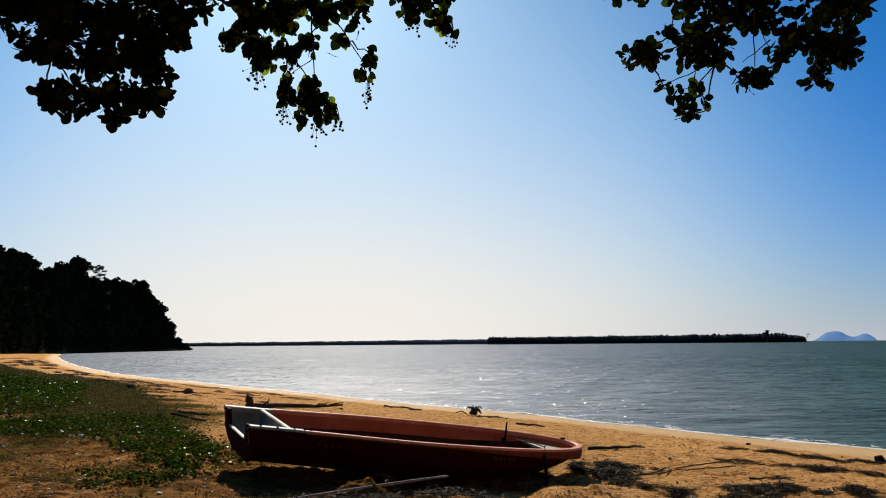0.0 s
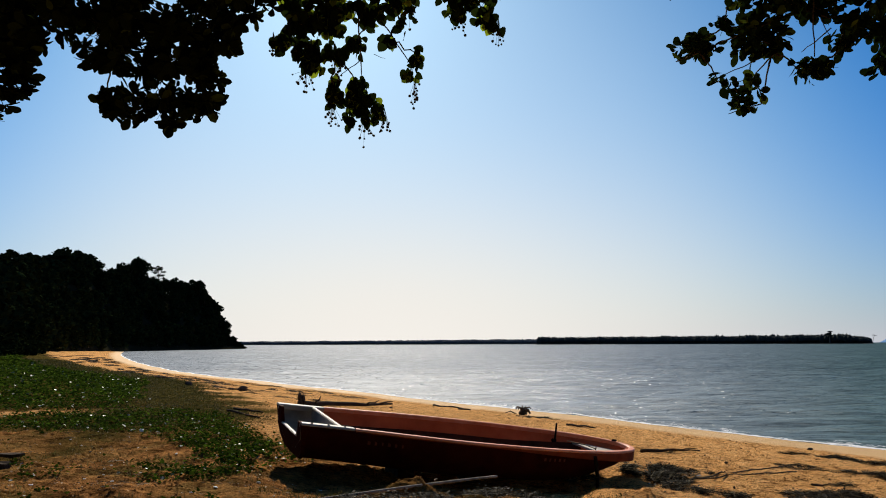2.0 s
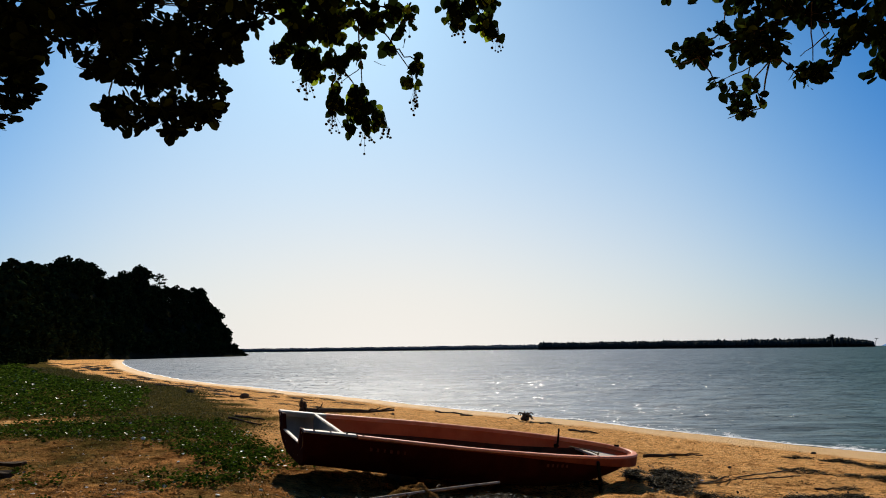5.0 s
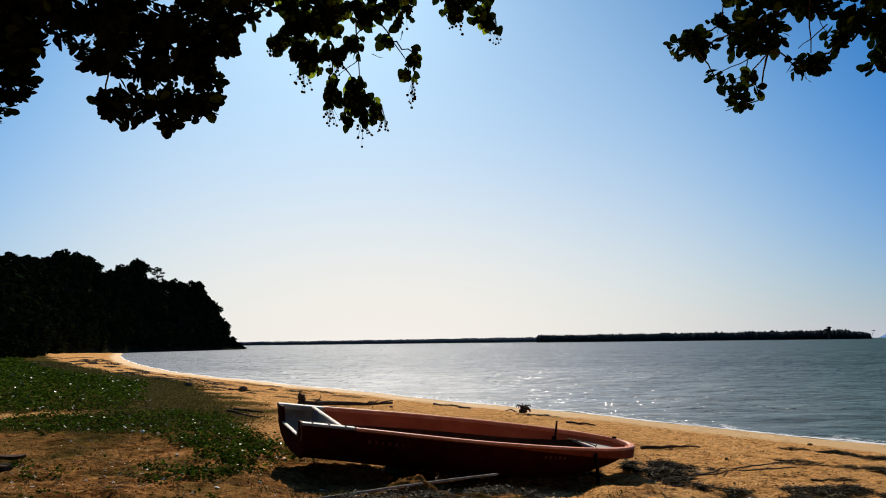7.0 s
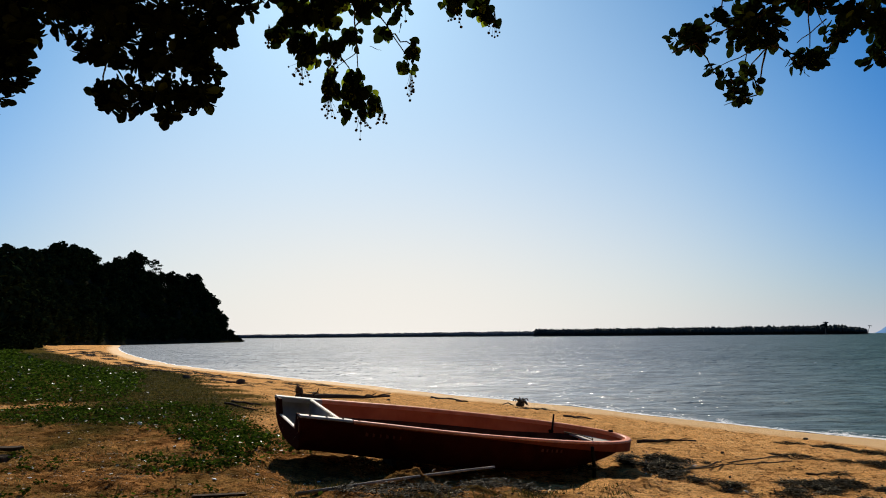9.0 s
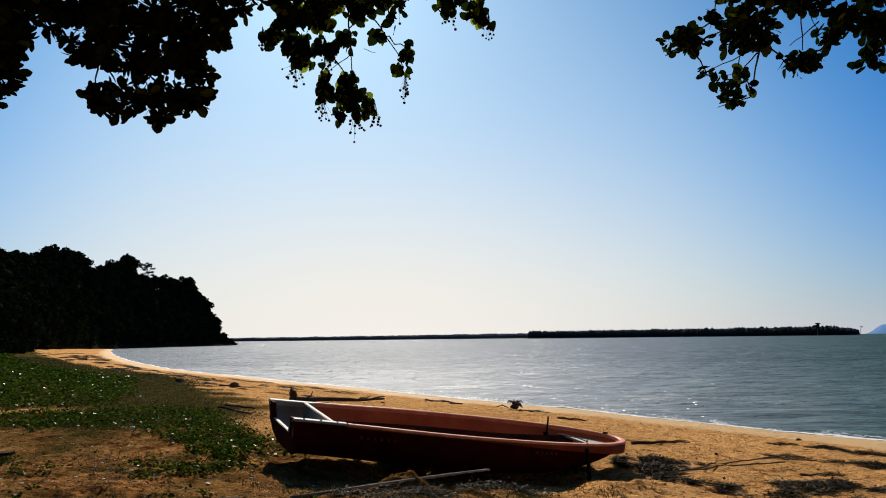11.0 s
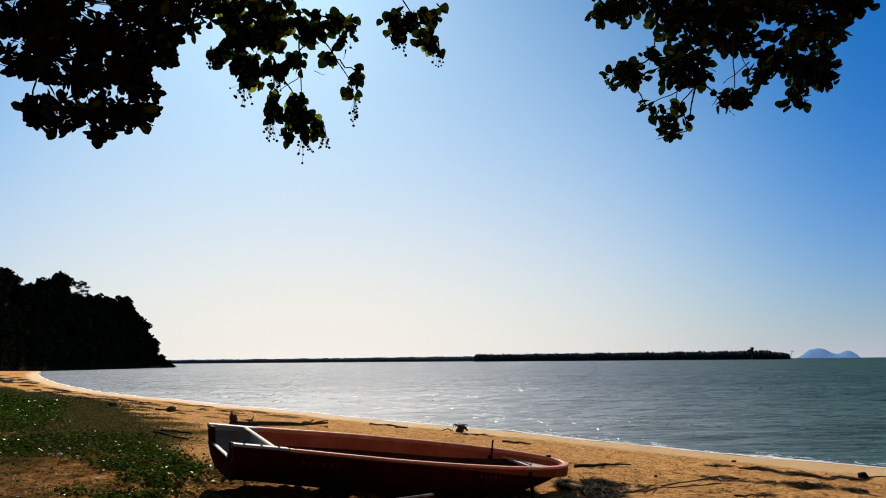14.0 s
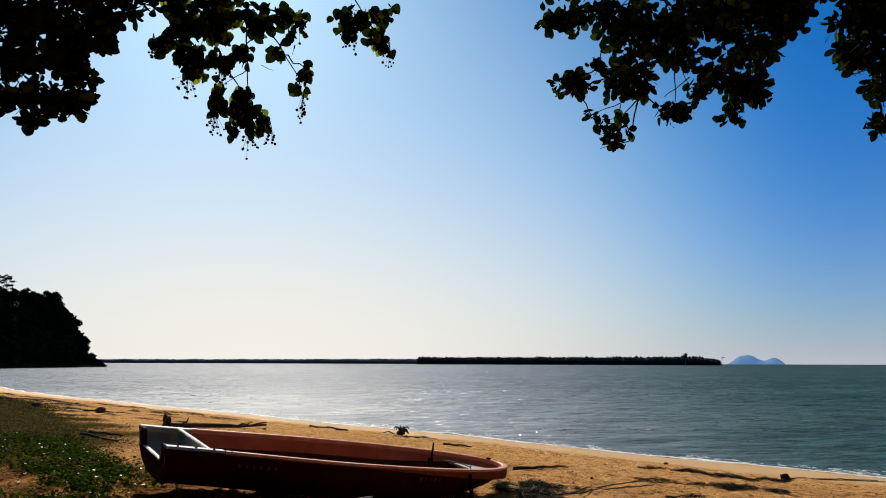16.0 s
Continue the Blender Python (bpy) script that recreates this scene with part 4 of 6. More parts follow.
def rim_lines(s0, s1, side, w_in, w_out):
    ss = [s0] + [q for q in STATIONS if s0 < q < s1] + [s1]
    a, b, dr = [], [], []
    for s in ss:
        w, h = half_width(s), sheer(s)
        e = 1e-3
        dx, dw = BOAT_L * 2 * e, half_width(min(s + e, 1)) - half_width(max(s - e, 0))
        n = Vector((-dw, dx)).normalized() if s < 0.9995 else Vector((1, 0))
        wide = 1 + 0.55 * max((s - 0.6) / 0.4, 0)
        p = Vector((s * BOAT_L, w))
        q, r = p - n * w_in * wide, p + n * w_out
        a.append((q.x, side * q.y, h)), b.append((r.x, side * r.y, h))
        dr.append(0.024 + 0.14 * max((s - 0.42) / 0.58, 0) ** 1.15)
    return a, b, dr


def prism(points, thick, axis):
    """A flat outline of (u, v) points given thickness along an axis; u runs along y or x, v up."""
    bm = bmesh.new()
    lo = [bm.verts.new((0, u, v) if axis == "x" else (u, 0, v)) for u, v in points]
    f = bm.faces.new(lo)
    ext = bmesh.ops.extrude_face_region(bm, geom=[f])
    d = Vector((thick, 0, 0) if axis == "x" else (0, thick, 0))
    for v in [g for g in ext["geom"] if isinstance(g, bmesh.types.BMVert)]:
        v.co += d
    bmesh.ops.recalc_face_normals(bm, faces=bm.faces)
    return bm


def build_boat():
    boat = thing("boat", BOAT, "old red-orange fibreglass boat with white stern, on the sand", "boat")
    bm = bmesh.new()
    skin(bm, 0.0, 0.0, flip=True)
    bmesh.ops.recalc_face_normals(bm, faces=bm.faces)
    part("hull", bm, HULL, boat, "red hull, streaked and scuffed, its shade put into the colour", True)
    bm = bmesh.new()
    skin(bm, 0.035, 0.07, 0.085)
    part("inner_hull", bm, INNER, boat, "stained red inner hull, coloured lighter than the outer", True)
    # lower part of the inner hull, darker and browner than the upper
    bm = bmesh.new()
    skin(bm, 0.041, 0.076, 0.085, 0.9, hi=5)
    part("bilge", bm, BILGE, boat, "dark brown lower lining of the hull", True)
    # rims: white beside the stern well, orange from there to the bow
    for side in (1, -1):
        a, b, dr = rim_lines(0.0, 0.115, side, 0.095, 0.03)
        part("stern_rim", sweep(a, b, 0.012, [0.012] * len(dr), 0.9), WHITE, boat, "white rim beside the stern well", False)
    a, b, dr = rim_lines(0.118, 1.0, 1, 0.042, 0.03)
    a2, b2, dr2 = rim_lines(0.118, 1.0, -1, 0.042, 0.03)
    part("rim", sweep(a + a2[-2::-1], b + b2[-2::-1], 0.012, [0.014] * (2 * len(dr) - 1), 0.9), RIM, boat, "pinkish rim round the bow, its sunlit brightness in the colour")
    a, b, dr = rim_lines(0.118, 1.0, 1, 0.02, 0.026)
    a2, b2, dr2 = rim_lines(0.118, 1.0, -1, 0.02, 0.026)
    part("rim_lip", sweep(a + a2[-2::-1], b + b2[-2::-1], -0.016, dr + dr2[-2::-1], 0.5), LIP, boat, "orange lip hanging under the rim, coloured darker for shade")
    for side in (1, -1):
        a, b, dr = rim_lines(0.0, 0.118, side, 0.02, 0.026)
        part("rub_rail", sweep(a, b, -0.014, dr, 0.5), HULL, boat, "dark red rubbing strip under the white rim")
    # transom with its motor notch
    c, w, h = chine(0), half_width(0), sheer(0)
    outline = [(-c, 0.03), (c, 0.03), (c + (w - c) * 0.60, 0.12), (c + (w - c) * 0.88, 0.25), (w, h), (0.46, h), (0.40, h - 0.20), (-0.42, h - 0.20), (-0.47, h), (-w, h), (-c - (w - c) * 0.88, 0.25), (-c - (w - c) * 0.60, 0.12)]
    tr = prism(outline, 0.045, "x")
    for v in tr.verts:
        v.co.x += rake(0, v.co.z)
    transom = part("transom", tr, HULL, boat, "dark red transom with a notch for the motor")
    part("notch_cap", box_bm((0.05, 0.80, 0.016), (0.02 + rake(0, h - 0.19), -0.01, h - 0.19), 0.006), WHITE, transom, "white capping of the notch")
    part("notch_cap", box_bm((0.05, 0.016, 0.10), (0.02 + rake(0, h - 0.14), -0.43, h - 0.14), 0.004), WHITE, transom, "white capping of the notch")
    # white stern well
    bm = bmesh.new()
    skin(bm, 0.043, 0.085, 0.0, 0.09, lo=0)
    part("stern_well", bm, WELL, boat, "white lining of the stern well, greyed for its shade", True)
    s = 0.085
    wi, ci, hh = half_width(s) - 0.05, chine(s) - 0.05, sheer(s)
    bulk = prism([(-ci, 0.1), (ci, 0.1), (wi, hh - 0.02), (-wi, hh - 0.02)], 0.03, "x")
    bmesh.ops.translate(bulk, verts=bulk.verts, vec=(s * BOAT_L, 0, 0))
    part("bulkhead", bulk, WELL, boat, "white bulkhead before the stern well, greyed for its shade")
    part("bulkhead_cap", box_bm((0.06, 2 * wi + 0.05, 0.022), (s * BOAT_L + 0.015, 0, hh - 0.002), 0.008), WHITE, boat, "white capping on the bulkhead")
    # benches and floor boards
    for k in range(5):
        part("floor_board", box_bm((3.4, 0.15, 0.018), (2.3, -0.36 + k * 0.18, 0.115), 0.004), DARKWOOD, boat)
    # foredeck, lower than the rim
    bm = bmesh.new()
    s_fd = [q for q in STATIONS if 0.86 <= q <= 0.985]
    up = []
    for q in s_fd:
        w = max(half_width(q) - 0.05, 0.02)
        z = sheer(q) - 0.11
        up.append((bm.verts.new((q * BOAT_L, w, z)), bm.verts.new((q * BOAT_L, -w, z))))
    for p, q in zip(up, up[1:]):
        bm.faces.new((p[0], p[1], q[1], q[0]))
    e = bmesh.ops.extrude_face_region(bm, geom=list(bm.faces))
    for v in [g for g in e["geom"] if isinstance(g, bmesh.types.BMVert)]:
        v.co.z -= 0.03
    bmesh.ops.recalc_face_normals(bm, faces=bm.faces)
    part("foredeck", bm, WHITE, boat, "white foredeck set below the rim")
    # iron fittings
    part("rowlock_post", tube_bm([(4.53, 0.58, 0.25), (4.54, 0.59, 0.45), (4.535, 0.60, 0.665)], 0.018, 0.014, 8), BLACK, boat, "dark upright post", True)
    part("post_bracket", box_bm((0.09, 0.05, 0.15), (4.53, 0.60, 0.34), 0.012), BLACK, boat, "dark bracket of the post")
    part("mooring_rope", tube_bm([(4.60, 0.35, 0.44), (4.72, 0.05, 0.46), (4.66, -0.25, 0.47), (4.45, -0.52, 0.53), (4.20, -0.80, 0.55)], 0.009, 0.009, 6), ROPE, boat, "thin dark mooring rope", True)
    part("cleat", box_bm((0.10, 0.035, 0.03), (5.36, 0.14, 0.56), 0.01), BLACK, boat, "dark cleat on the bow")
    for k in range(4):
        part("bolt", lump((0.016, 0.016, 0.008), k, 0.05, 1), BLACK, boat).location = (0.12 + 0.2 * k, -half_width(0.02 + 0.036 * k) + 0.015, sheer(0) + 0.016)
    # worn lettering on the side, too faint to read
    for x0, n in ((0.85, 6), (3.35, 5)):
        for k in range(n):
            s = (x0 + k * 0.085) / BOAT_L
            half = section(s, 0, 0)
            y, z = half[4][0] + (half[5][0] - half[4][0]) * 0.45, half[4][1] + (half[5][1] - half[4][1]) * 0.45
            part("letter_bar", box_bm((0.035 - 0.008 * (k % 3), 0.003, 0.05), (s * BOAT_L, -y - 0.003, z), 0), LETTER, boat, "faded pale lettering")
    return boat


build_boat()

def ground_z(x, y):
    return height(x, y)


def stick(name, a, b, r0, r1, material, label, category, seed, lift=0.02, wander=0.04, n=7, group=""):
    """A fallen branch that lies on the sand from a to b."""
    rng = np.random.default_rng(seed)
    mid = ((a[0] + b[0]) / 2, (a[1] + b[1]) / 2)
    z0 = ground_z(*mid)
    root = thing(name, pose(*mid, z0), label, category, group)
    pts = []
    for i in range(n + 1):
        t = i / n
        x, y = a[0] + (b[0] - a[0]) * t, a[1] + (b[1] - a[1]) * t
        k = wander * math.sin(math.pi * t)
        x, y = x + rng.uniform(-k, k), y + rng.uniform(-k, k)
        pts.append((x - mid[0], y - mid[1], ground_z(x, y) - z0 + lift + rng.uniform(0, 0.3) * r0))
    part("stem", tube_bm(pts, r0, r1, 8, 0.18, rng), material, root, smooth=True)
    return root, pts, rng


root, pts, rng = stick("driftwood_log", (-6.6, 22.6), (-4.0, 26.6), 0.10, 0.04, DARKWOOD, "long dark driftwood log lying on the sand", "driftwood", 31, 0.09, 0.12)
part("root_stump", lump((0.11, 0.10, 0.19), 3, 1.1, 3), DARKWOOD, root).location = (pts[0][0] + 0.05, pts[0][1] + 0.1, pts[0][2] + 0.1)
for k, (i, dx, dz) in enumerate(((1, 0.25, 0.3), (5, 0.5, 0.18), (6, 0.55, 0.12))):
    p = Vector(pts[i])
    part("branch", tube_bm(bent(p, p + Vector((dx, -0.1, dz)), 3, 0.05, rng), 0.045, 0.015, 6), DARKWOOD, root, smooth=True)
root, pts, rng = stick("branch", (3.05, 14.3), (4.55, 15.4), 0.036, 0.014, DARKWOOD, "crooked dark branch lying on the sand", "driftwood", 32, 0.03, 0.10)
for i, dx, dy in ((2, 0.5, 0.1), (4, 0.45, -0.05)):
    p = Vector(pts[i])
    part("twig", tube_bm(bent(p, p + Vector((dx, dy, 0.03)), 4, 0.03, rng), 0.016, 0.006, 6), DARKWOOD, root, smooth=True)
a, b = Vector((-1.76, 6.06, ground_z(-1.76, 6.06) + 0.04)), Vector((0.05, 8.25, 0.02))
pole = thing("pole", Matrix.Translation(a), "long pale grey pole propped on a mound before the boat", "pole")
part("stem", tube_bm([(b - a) * t + Vector((0.012 * math.sin(5 * t), 0, 0.012 * math.sin(math.pi * t))) for t in (0, 0.15, 0.3, 0.45, 0.6, 0.75, 0.9, 1)], 0.019, 0.014, 8, 0.06, np.random.default_rng(33)), PALEWOOD, pole, smooth=True)
part("peg", tube_bm([(b - a) * 0.62 + Vector((0, 0, 0.045)), (b - a) * 0.62 + Vector((0.03, -0.05, 0.07))], 0.012, 0.008, 6), GREYWOOD, pole, smooth=True)
pl = new("plank", to_mesh("plank", box_bm((0.46, 0.06, 0.02), (0, 0, 0), 0.004), DARKWOOD))
pl.location, pl.rotation_euler = (-2.42, 5.93, ground_z(-2.42, 5.93) + 0.02), (0.06, 0.0, 0.25)
tagged(pl, "short dark plank half sunk in the soil", "plank")
for k, (a, b, r) in enumerate((((1.3, 24.9), (2.0, 24.3), 0.04), ((2.3, 21.45), (3.1, 20.75), 0.035), ((-2.6, 29.6), (-1.2, 28.6), 0.05), ((-1.4, 27.8), (-0.9, 27.4), 0.05),
                              ((-13.5, 33.5), (-12.3, 33.2), 0.06), ((-24.0, 46.0), (-22.0, 44.6), 0.07), ((-7.6, 19.3), (-6.6, 19.0), 0.04), ((-7.0, 17.3), (-6.0, 17.0), 0.035))):
    stick("branch", a, b, r, r * 0.5, DARKWOOD, "dark stick washed up on the sand", "driftwood", 40 + k, r * 0.7, 0.1, 5, "sticks on the beach")


def build_block(x, y, top):
    """A rough timber block under the hull."""
    z = ground_z(x, y)
    ob = new("timber_block", to_mesh("timber_block", box_bm((0.22, 0.5, max(top - z, 0.05) + 0.05), (0, 0, 0), 0.012, radians(31)), DARKWOOD))
    ob.location = (x, y, (z + top) / 2 - 0.025)
    tagged(ob, "dark timber block holding up the boat", "block", "blocks under the boat")


p = BOAT @ Vector((1.6, 0.0, 0.02))
build_block(p.x, p.y, p.z)
p = BOAT @ Vector((2.6, 0.0, 0.02))
build_block(p.x, p.y, p.z)


def build_stake():
    a = BOAT @ Vector((4.16, -0.87, 0.46))
    b = Vector((1.50, 10.05, ground_z(1.50, 10.05) - 0.08))
    root = thing("mooring_stake", Matrix.Translation(b), "dark wooden stake standing against the bow", "stake")
    part("post", tube_bm([(0, 0, 0), (a - b) * 0.5 + Vector((0.008, 0, 0)), (a - b)], 0.030, 0.025, 8, 0.12, np.random.default_rng(2)), BLACK, root, smooth=True)
    part("lashing", tube_bm([(a - b) * 0.42 + Vector((0.05 * math.cos(q * 1.05), 0.05 * math.sin(q * 1.05), 0.004 * q)) for q in range(14)], 0.008, 0.008, 5), ROPE, root, "pale rope lashing", True)


build_stake()


def build_palm_stump(x, y):
    """The washed-up root crown with its curling stubs."""
    rng = np.random.default_rng(9)
    root = thing("washed_up_root", pose(x, y, ground_z(x, y)) @ Matrix.Scale(0.66, 4), "dark washed-up root crown with curling stubs", "driftwood")
    part("crown", lump((0.26, 0.2, 0.2), 5, 0.4), DARKWOOD, root).location = (0, 0, 0.12)
    for k in range(15):
        a = k * 0.57
        d = Vector((math.cos(a) * 0.36, math.sin(a) * 0.25, 0.18 + 0.34 * rng.random()))
        p = [Vector((0, 0, 0.15)), d * 0.6 + Vector((0, 0, 0.14)), d, d + Vector((0.1 * math.cos(a), 0.05, -0.14))]
        part("stub", tube_bm(p, 0.06, 0.022, 6), DARKWOOD, root, smooth=True)
    part("branch", tube_bm([(-0.4, 0, 0.04), (-0.75, 0.05, 0.22), (-1.3, 0.1, 0.05)], 0.05, 0.02, 6), DARKWOOD, root, smooth=True)


build_palm_stump(1.2, 26.6)

for k, (x, y, s) in enumerate(((-12.4, 32.6, 0.26), (-16.8, 36.0, 0.22), (8.12, 18.1, 0.065), (4.35, 13.1, 0.035), (-3.9, 25.6, 0.08))):
    st = new("stone", to_mesh("stone", lump((s, s * 0.8, s * 0.7), k + 2, 0.35), STONE, True))
    st.location = (x, y, ground_z(x, y) + s * 0.3)
    tagged(st, "dark rounded stone half sunk in the sand", "stone", "stones on the beach")


# ------------------------------------------------------------ wrack, rope, litter
def weed_patch(name, cx, cy, rx, ry, count, seed, label, turn=0.0, size=1.0, ragged=0.0):
    """A tangle of dried weed and twigs on the sand; ragged: how far it breaks up into tufts with leafy sprigs."""
    rng = np.random.default_rng(seed)
    Vs, Fs, base = [], [], 0
    for _ in range(int(count * 2.2 * (1 + ragged))):
        r, a = rng.random() ** (0.62 - 0.1 * ragged), rng.uniform(0, 6.28)
        px, py = rx * r * math.cos(a), ry * r * math.sin(a)
        x = cx + px * math.cos(turn) - py * math.sin(turn)
        y = cy + px * math.sin(turn) + py * math.cos(turn)
        thick = noise.noise(Vector((x * 3.1 + seed, y * 3.1, 0))) + 0.5 * noise.noise(Vector((x * 8, y * 8, seed)))
        if ragged and thick < r * 0.8 - 0.3:
            continue
        z = ground_z(x, y) + rng.uniform(0.0, 0.07) * (1.1 - r) + ragged * max(0.0, 0.06 * thick) * (1 - r)
        d = rng.uniform(0, 6.28)
        ln = rng.uniform(0.06, 0.22 + 0.16 * ragged * rng.random()) * size
        rise = ragged * (rng.uniform(0, 0.05) if rng.random() < 0.3 else 0)
        p = [(x + ln * t * math.cos(d) + rng.uniform(-0.02, 0.02), y + ln * t * math.sin(d) + rng.uniform(-0.02, 0.02), z + rng.uniform(0, 0.035) + rise * (t + 0.5)) for t in (-0.5, 0, 0.5)]
        v, f = tube(p, rng.uniform(0.002, 0.0055) * size, 0.0015 * size, 3)
        Vs.append(v), Fs.append(f + base)
        base += len(v)
        if ragged and rng.random() < 0.22:
            q, w = np.array(p[2]), rng.uniform(0.008, 0.022)
            e = np.array([math.cos(d), math.sin(d), rng.uniform(0, 0.8)]) * w * 2
            s = np.array([-math.sin(d), math.cos(d), rng.uniform(-0.4, 0.4)]) * w
            Vs.append(np.stack([q, q + e * 0.5 + s, q + e, q + e * 0.5 - s]))
            Fs.append(np.array([(0, 1, 2, 3)]) + base)
            base += 4
    tagged(new(name, mesh_of(name, np.concatenate(Vs), np.concatenate(Fs), WEED)), label, "seaweed", kind="stuff")


HEAP, LINE = "dark heap of dried seaweed and twigs on the sand", "dark line of seaweed left by the tide"
weed_patch("seaweed_heap", 2.62, 11.05, 0.98, 0.42, 1100, 51, "dark heap of dried seaweed and leafy twigs beside the boat", 0.3, 0.9, 1.0)
weed_patch("seaweed_heap", 2.5, 9.95, 0.30, 0.60, 460, 59, HEAP, 0.1, 0.8, 1.0)
weed_patch("seaweed_heap", 2.62, 10.5, 0.42, 0.55, 800, 70, HEAP, 0.1, 0.9, 1.0)
weed_patch("leaf_litter", -0.72, 6.45, 0.75, 0.45, 420, 71, "dark dead leaves and twigs before the boat", 0.3, 0.7, 1.0)
weed_patch("leaf_litter", 0.15, 7.55, 0.5, 0.4, 420, 72, "dark dead leaves and twigs before the boat", 0.5, 0.7, 1.0)
weed_patch("seaweed_heap", 2.85, 9.2, 0.55, 0.26, 620, 52, HEAP, -0.5, 0.8, 1.0)
weed_patch("seaweed_heap", 4.45, 9.4, 1.20, 0.40, 1200, 53, HEAP, 0.45, 0.9, 1.0)
weed_patch("seaweed_heap", 5.4, 10.85, 0.42, 0.14, 160, 62, HEAP, 0.2, 0.8, 1.0)
weed_patch("seaweed_line", 5.75, 13.4, 0.42, 0.13, 150, 60, LINE, 0.0, 0.8)
weed_patch("seaweed_line", 6.25, 13.2, 0.5, 0.06, 70, 61, LINE, 0.0, 0.8)
weed_patch("seaweed_heap", 7.15, 12.8, 1.1, 0.22, 900, 54, HEAP, -0.55, 0.9, 0.3)
weed_patch("seaweed_line", 7.05, 16.6, 0.35, 0.08, 90, 55, LINE, -0.6, 0.9)
weed_patch("seaweed_line", 7.7, 15.85, 0.5, 0.16, 300, 63, LINE, -0.9, 0.9)
weed_patch("seaweed_line", 8.3, 14.95, 0.6, 0.13, 300, 73, LINE, -0.95, 0.9)
weed_patch("seaweed_line", 9.15, 14.8, 0.5, 0.09, 160, 74, LINE, 0.2, 0.9)
weed_patch("seaweed_line", 1.6, 24.6, 0.9, 0.16, 120, 57, LINE, -0.6)
weed_patch("seaweed_heap", 1.3, 10.35, 0.45, 0.2, 160, 58, "dark seaweed and twigs under the boat's bow", 0.4, 0.8, 1.0)
weed_patch("seaweed_heap", 5.9, 9.9, 0.95, 0.30, 700, 76, HEAP, 0.4, 0.9, 1.0)
weed_patch("seaweed_heap", 3.9, 8.55, 0.8, 0.22, 420, 77, HEAP, 0.2, 0.8, 1.0)
rng_w = np.random.default_rng(64)
for k in range(40):
    wx = rng_w.uniform(-42, -5)
    off = rng_w.uniform(4.0, max(5.0, float(berm(wx)) - 1.0))
    wy = edge_point(wx, off)
    far = max(1.0, math.hypot(wx, wy) / 18)
    weed_patch("seaweed_line", wx, wy, rng_w.uniform(0.5, 1.5) * far ** 0.6, 0.07 * far, 46, 200 + k, LINE, -0.85 + rng_w.uniform(-0.2, 0.2), 0.75 * far)

for k in range(26):
    wx = rng_w.uniform(-98, -36)
    off = rng_w.uniform(3.5, max(5.0, float(berm(wx)) - 0.5))
    wy = edge_point(wx, off)
    far = max(1.0, math.hypot(wx, wy) / 18)
    weed_patch("seaweed_line", wx, wy, rng_w.uniform(0.8, 2.2) * far ** 0.6, 0.08 * far, 50, 260 + k, LINE, -1.0 + rng_w.uniform(-0.3, 0.3), 0.7 * far)


def rope(a, b, seed):
    n = 26
    pts = []
    for i in range(n + 1):
        t = i / n
        x = a[0] + (b[0] - a[0]) * t + 0.015 * math.sin(t * 5 + seed)
        y = a[1] + (b[1] - a[1]) * t + 0.02 * math.sin(t * 4 + seed)
        pts.append((x, y, max(0.2 * ground_z(x, y) + 0.8 * float(land(x, y)) + 0.022, ground_z(x, y) + 0.008)))
    ob = new("rope", to_mesh("rope", tube_bm(pts, 0.011, 0.011, 6), ROPE, True))
    tagged(ob, "thin weathered rope lying across the sand", "rope", "ropes on the sand")


rope((2.8, 10.24), (5.48, 13.35), 1)
rope((2.75, 10.2), (5.37, 12.58), 2)
rope((9.95, 15.47), (12.6, 15.85), 5)
rope((9.95, 15.40), (12.9, 15.55), 6)
anchor = new("mooring_stone", to_mesh("mooring_stone", lump((0.105, 0.085, 0.10), 12, 0.7, 3), BLACK, True))
anchor.location = (9.91, 15.47, ground_z(9.91, 15.47) + 0.06)
tagged(anchor, "dark rough stone with two mooring ropes tied round it", "stone")
stick("branch", (4.85, 10.85), (5.35, 11.2), 0.02, 0.008, DARKWOOD, "dark stick washed up on the sand", "driftwood", 75, 0.02, 0.03, 5, "sticks on the beach")

rng = np.random.default_rng(61)
for k in range(84):
    if k < 4:
        x, y = -5.95 + 0.13 * k, 10.75 + 0.1 * (k % 2)
    else:
        x, y = rng.uniform(-6.8, -1.5), rng.uniform(5.6, 11.5)
    s = rng.uniform(0.01, 0.030) if k >= 4 else rng.uniform(0.05, 0.08)
    bm = lump((s, s * 0.7, s * 0.3), k, 0.5, 1)
    ob = new("litter", to_mesh("litter", bm, LITTER if k % 3 else GREYWOOD))
    ob.location, ob.rotation_euler = (x, y, ground_z(x, y) + s * 0.2), (rng.uniform(-0.3, 0.3), rng.uniform(-0.3, 0.3), rng.uniform(0, 6))
    tagged(ob, "small pale scrap of litter on the ground", "litter", "scraps of litter")

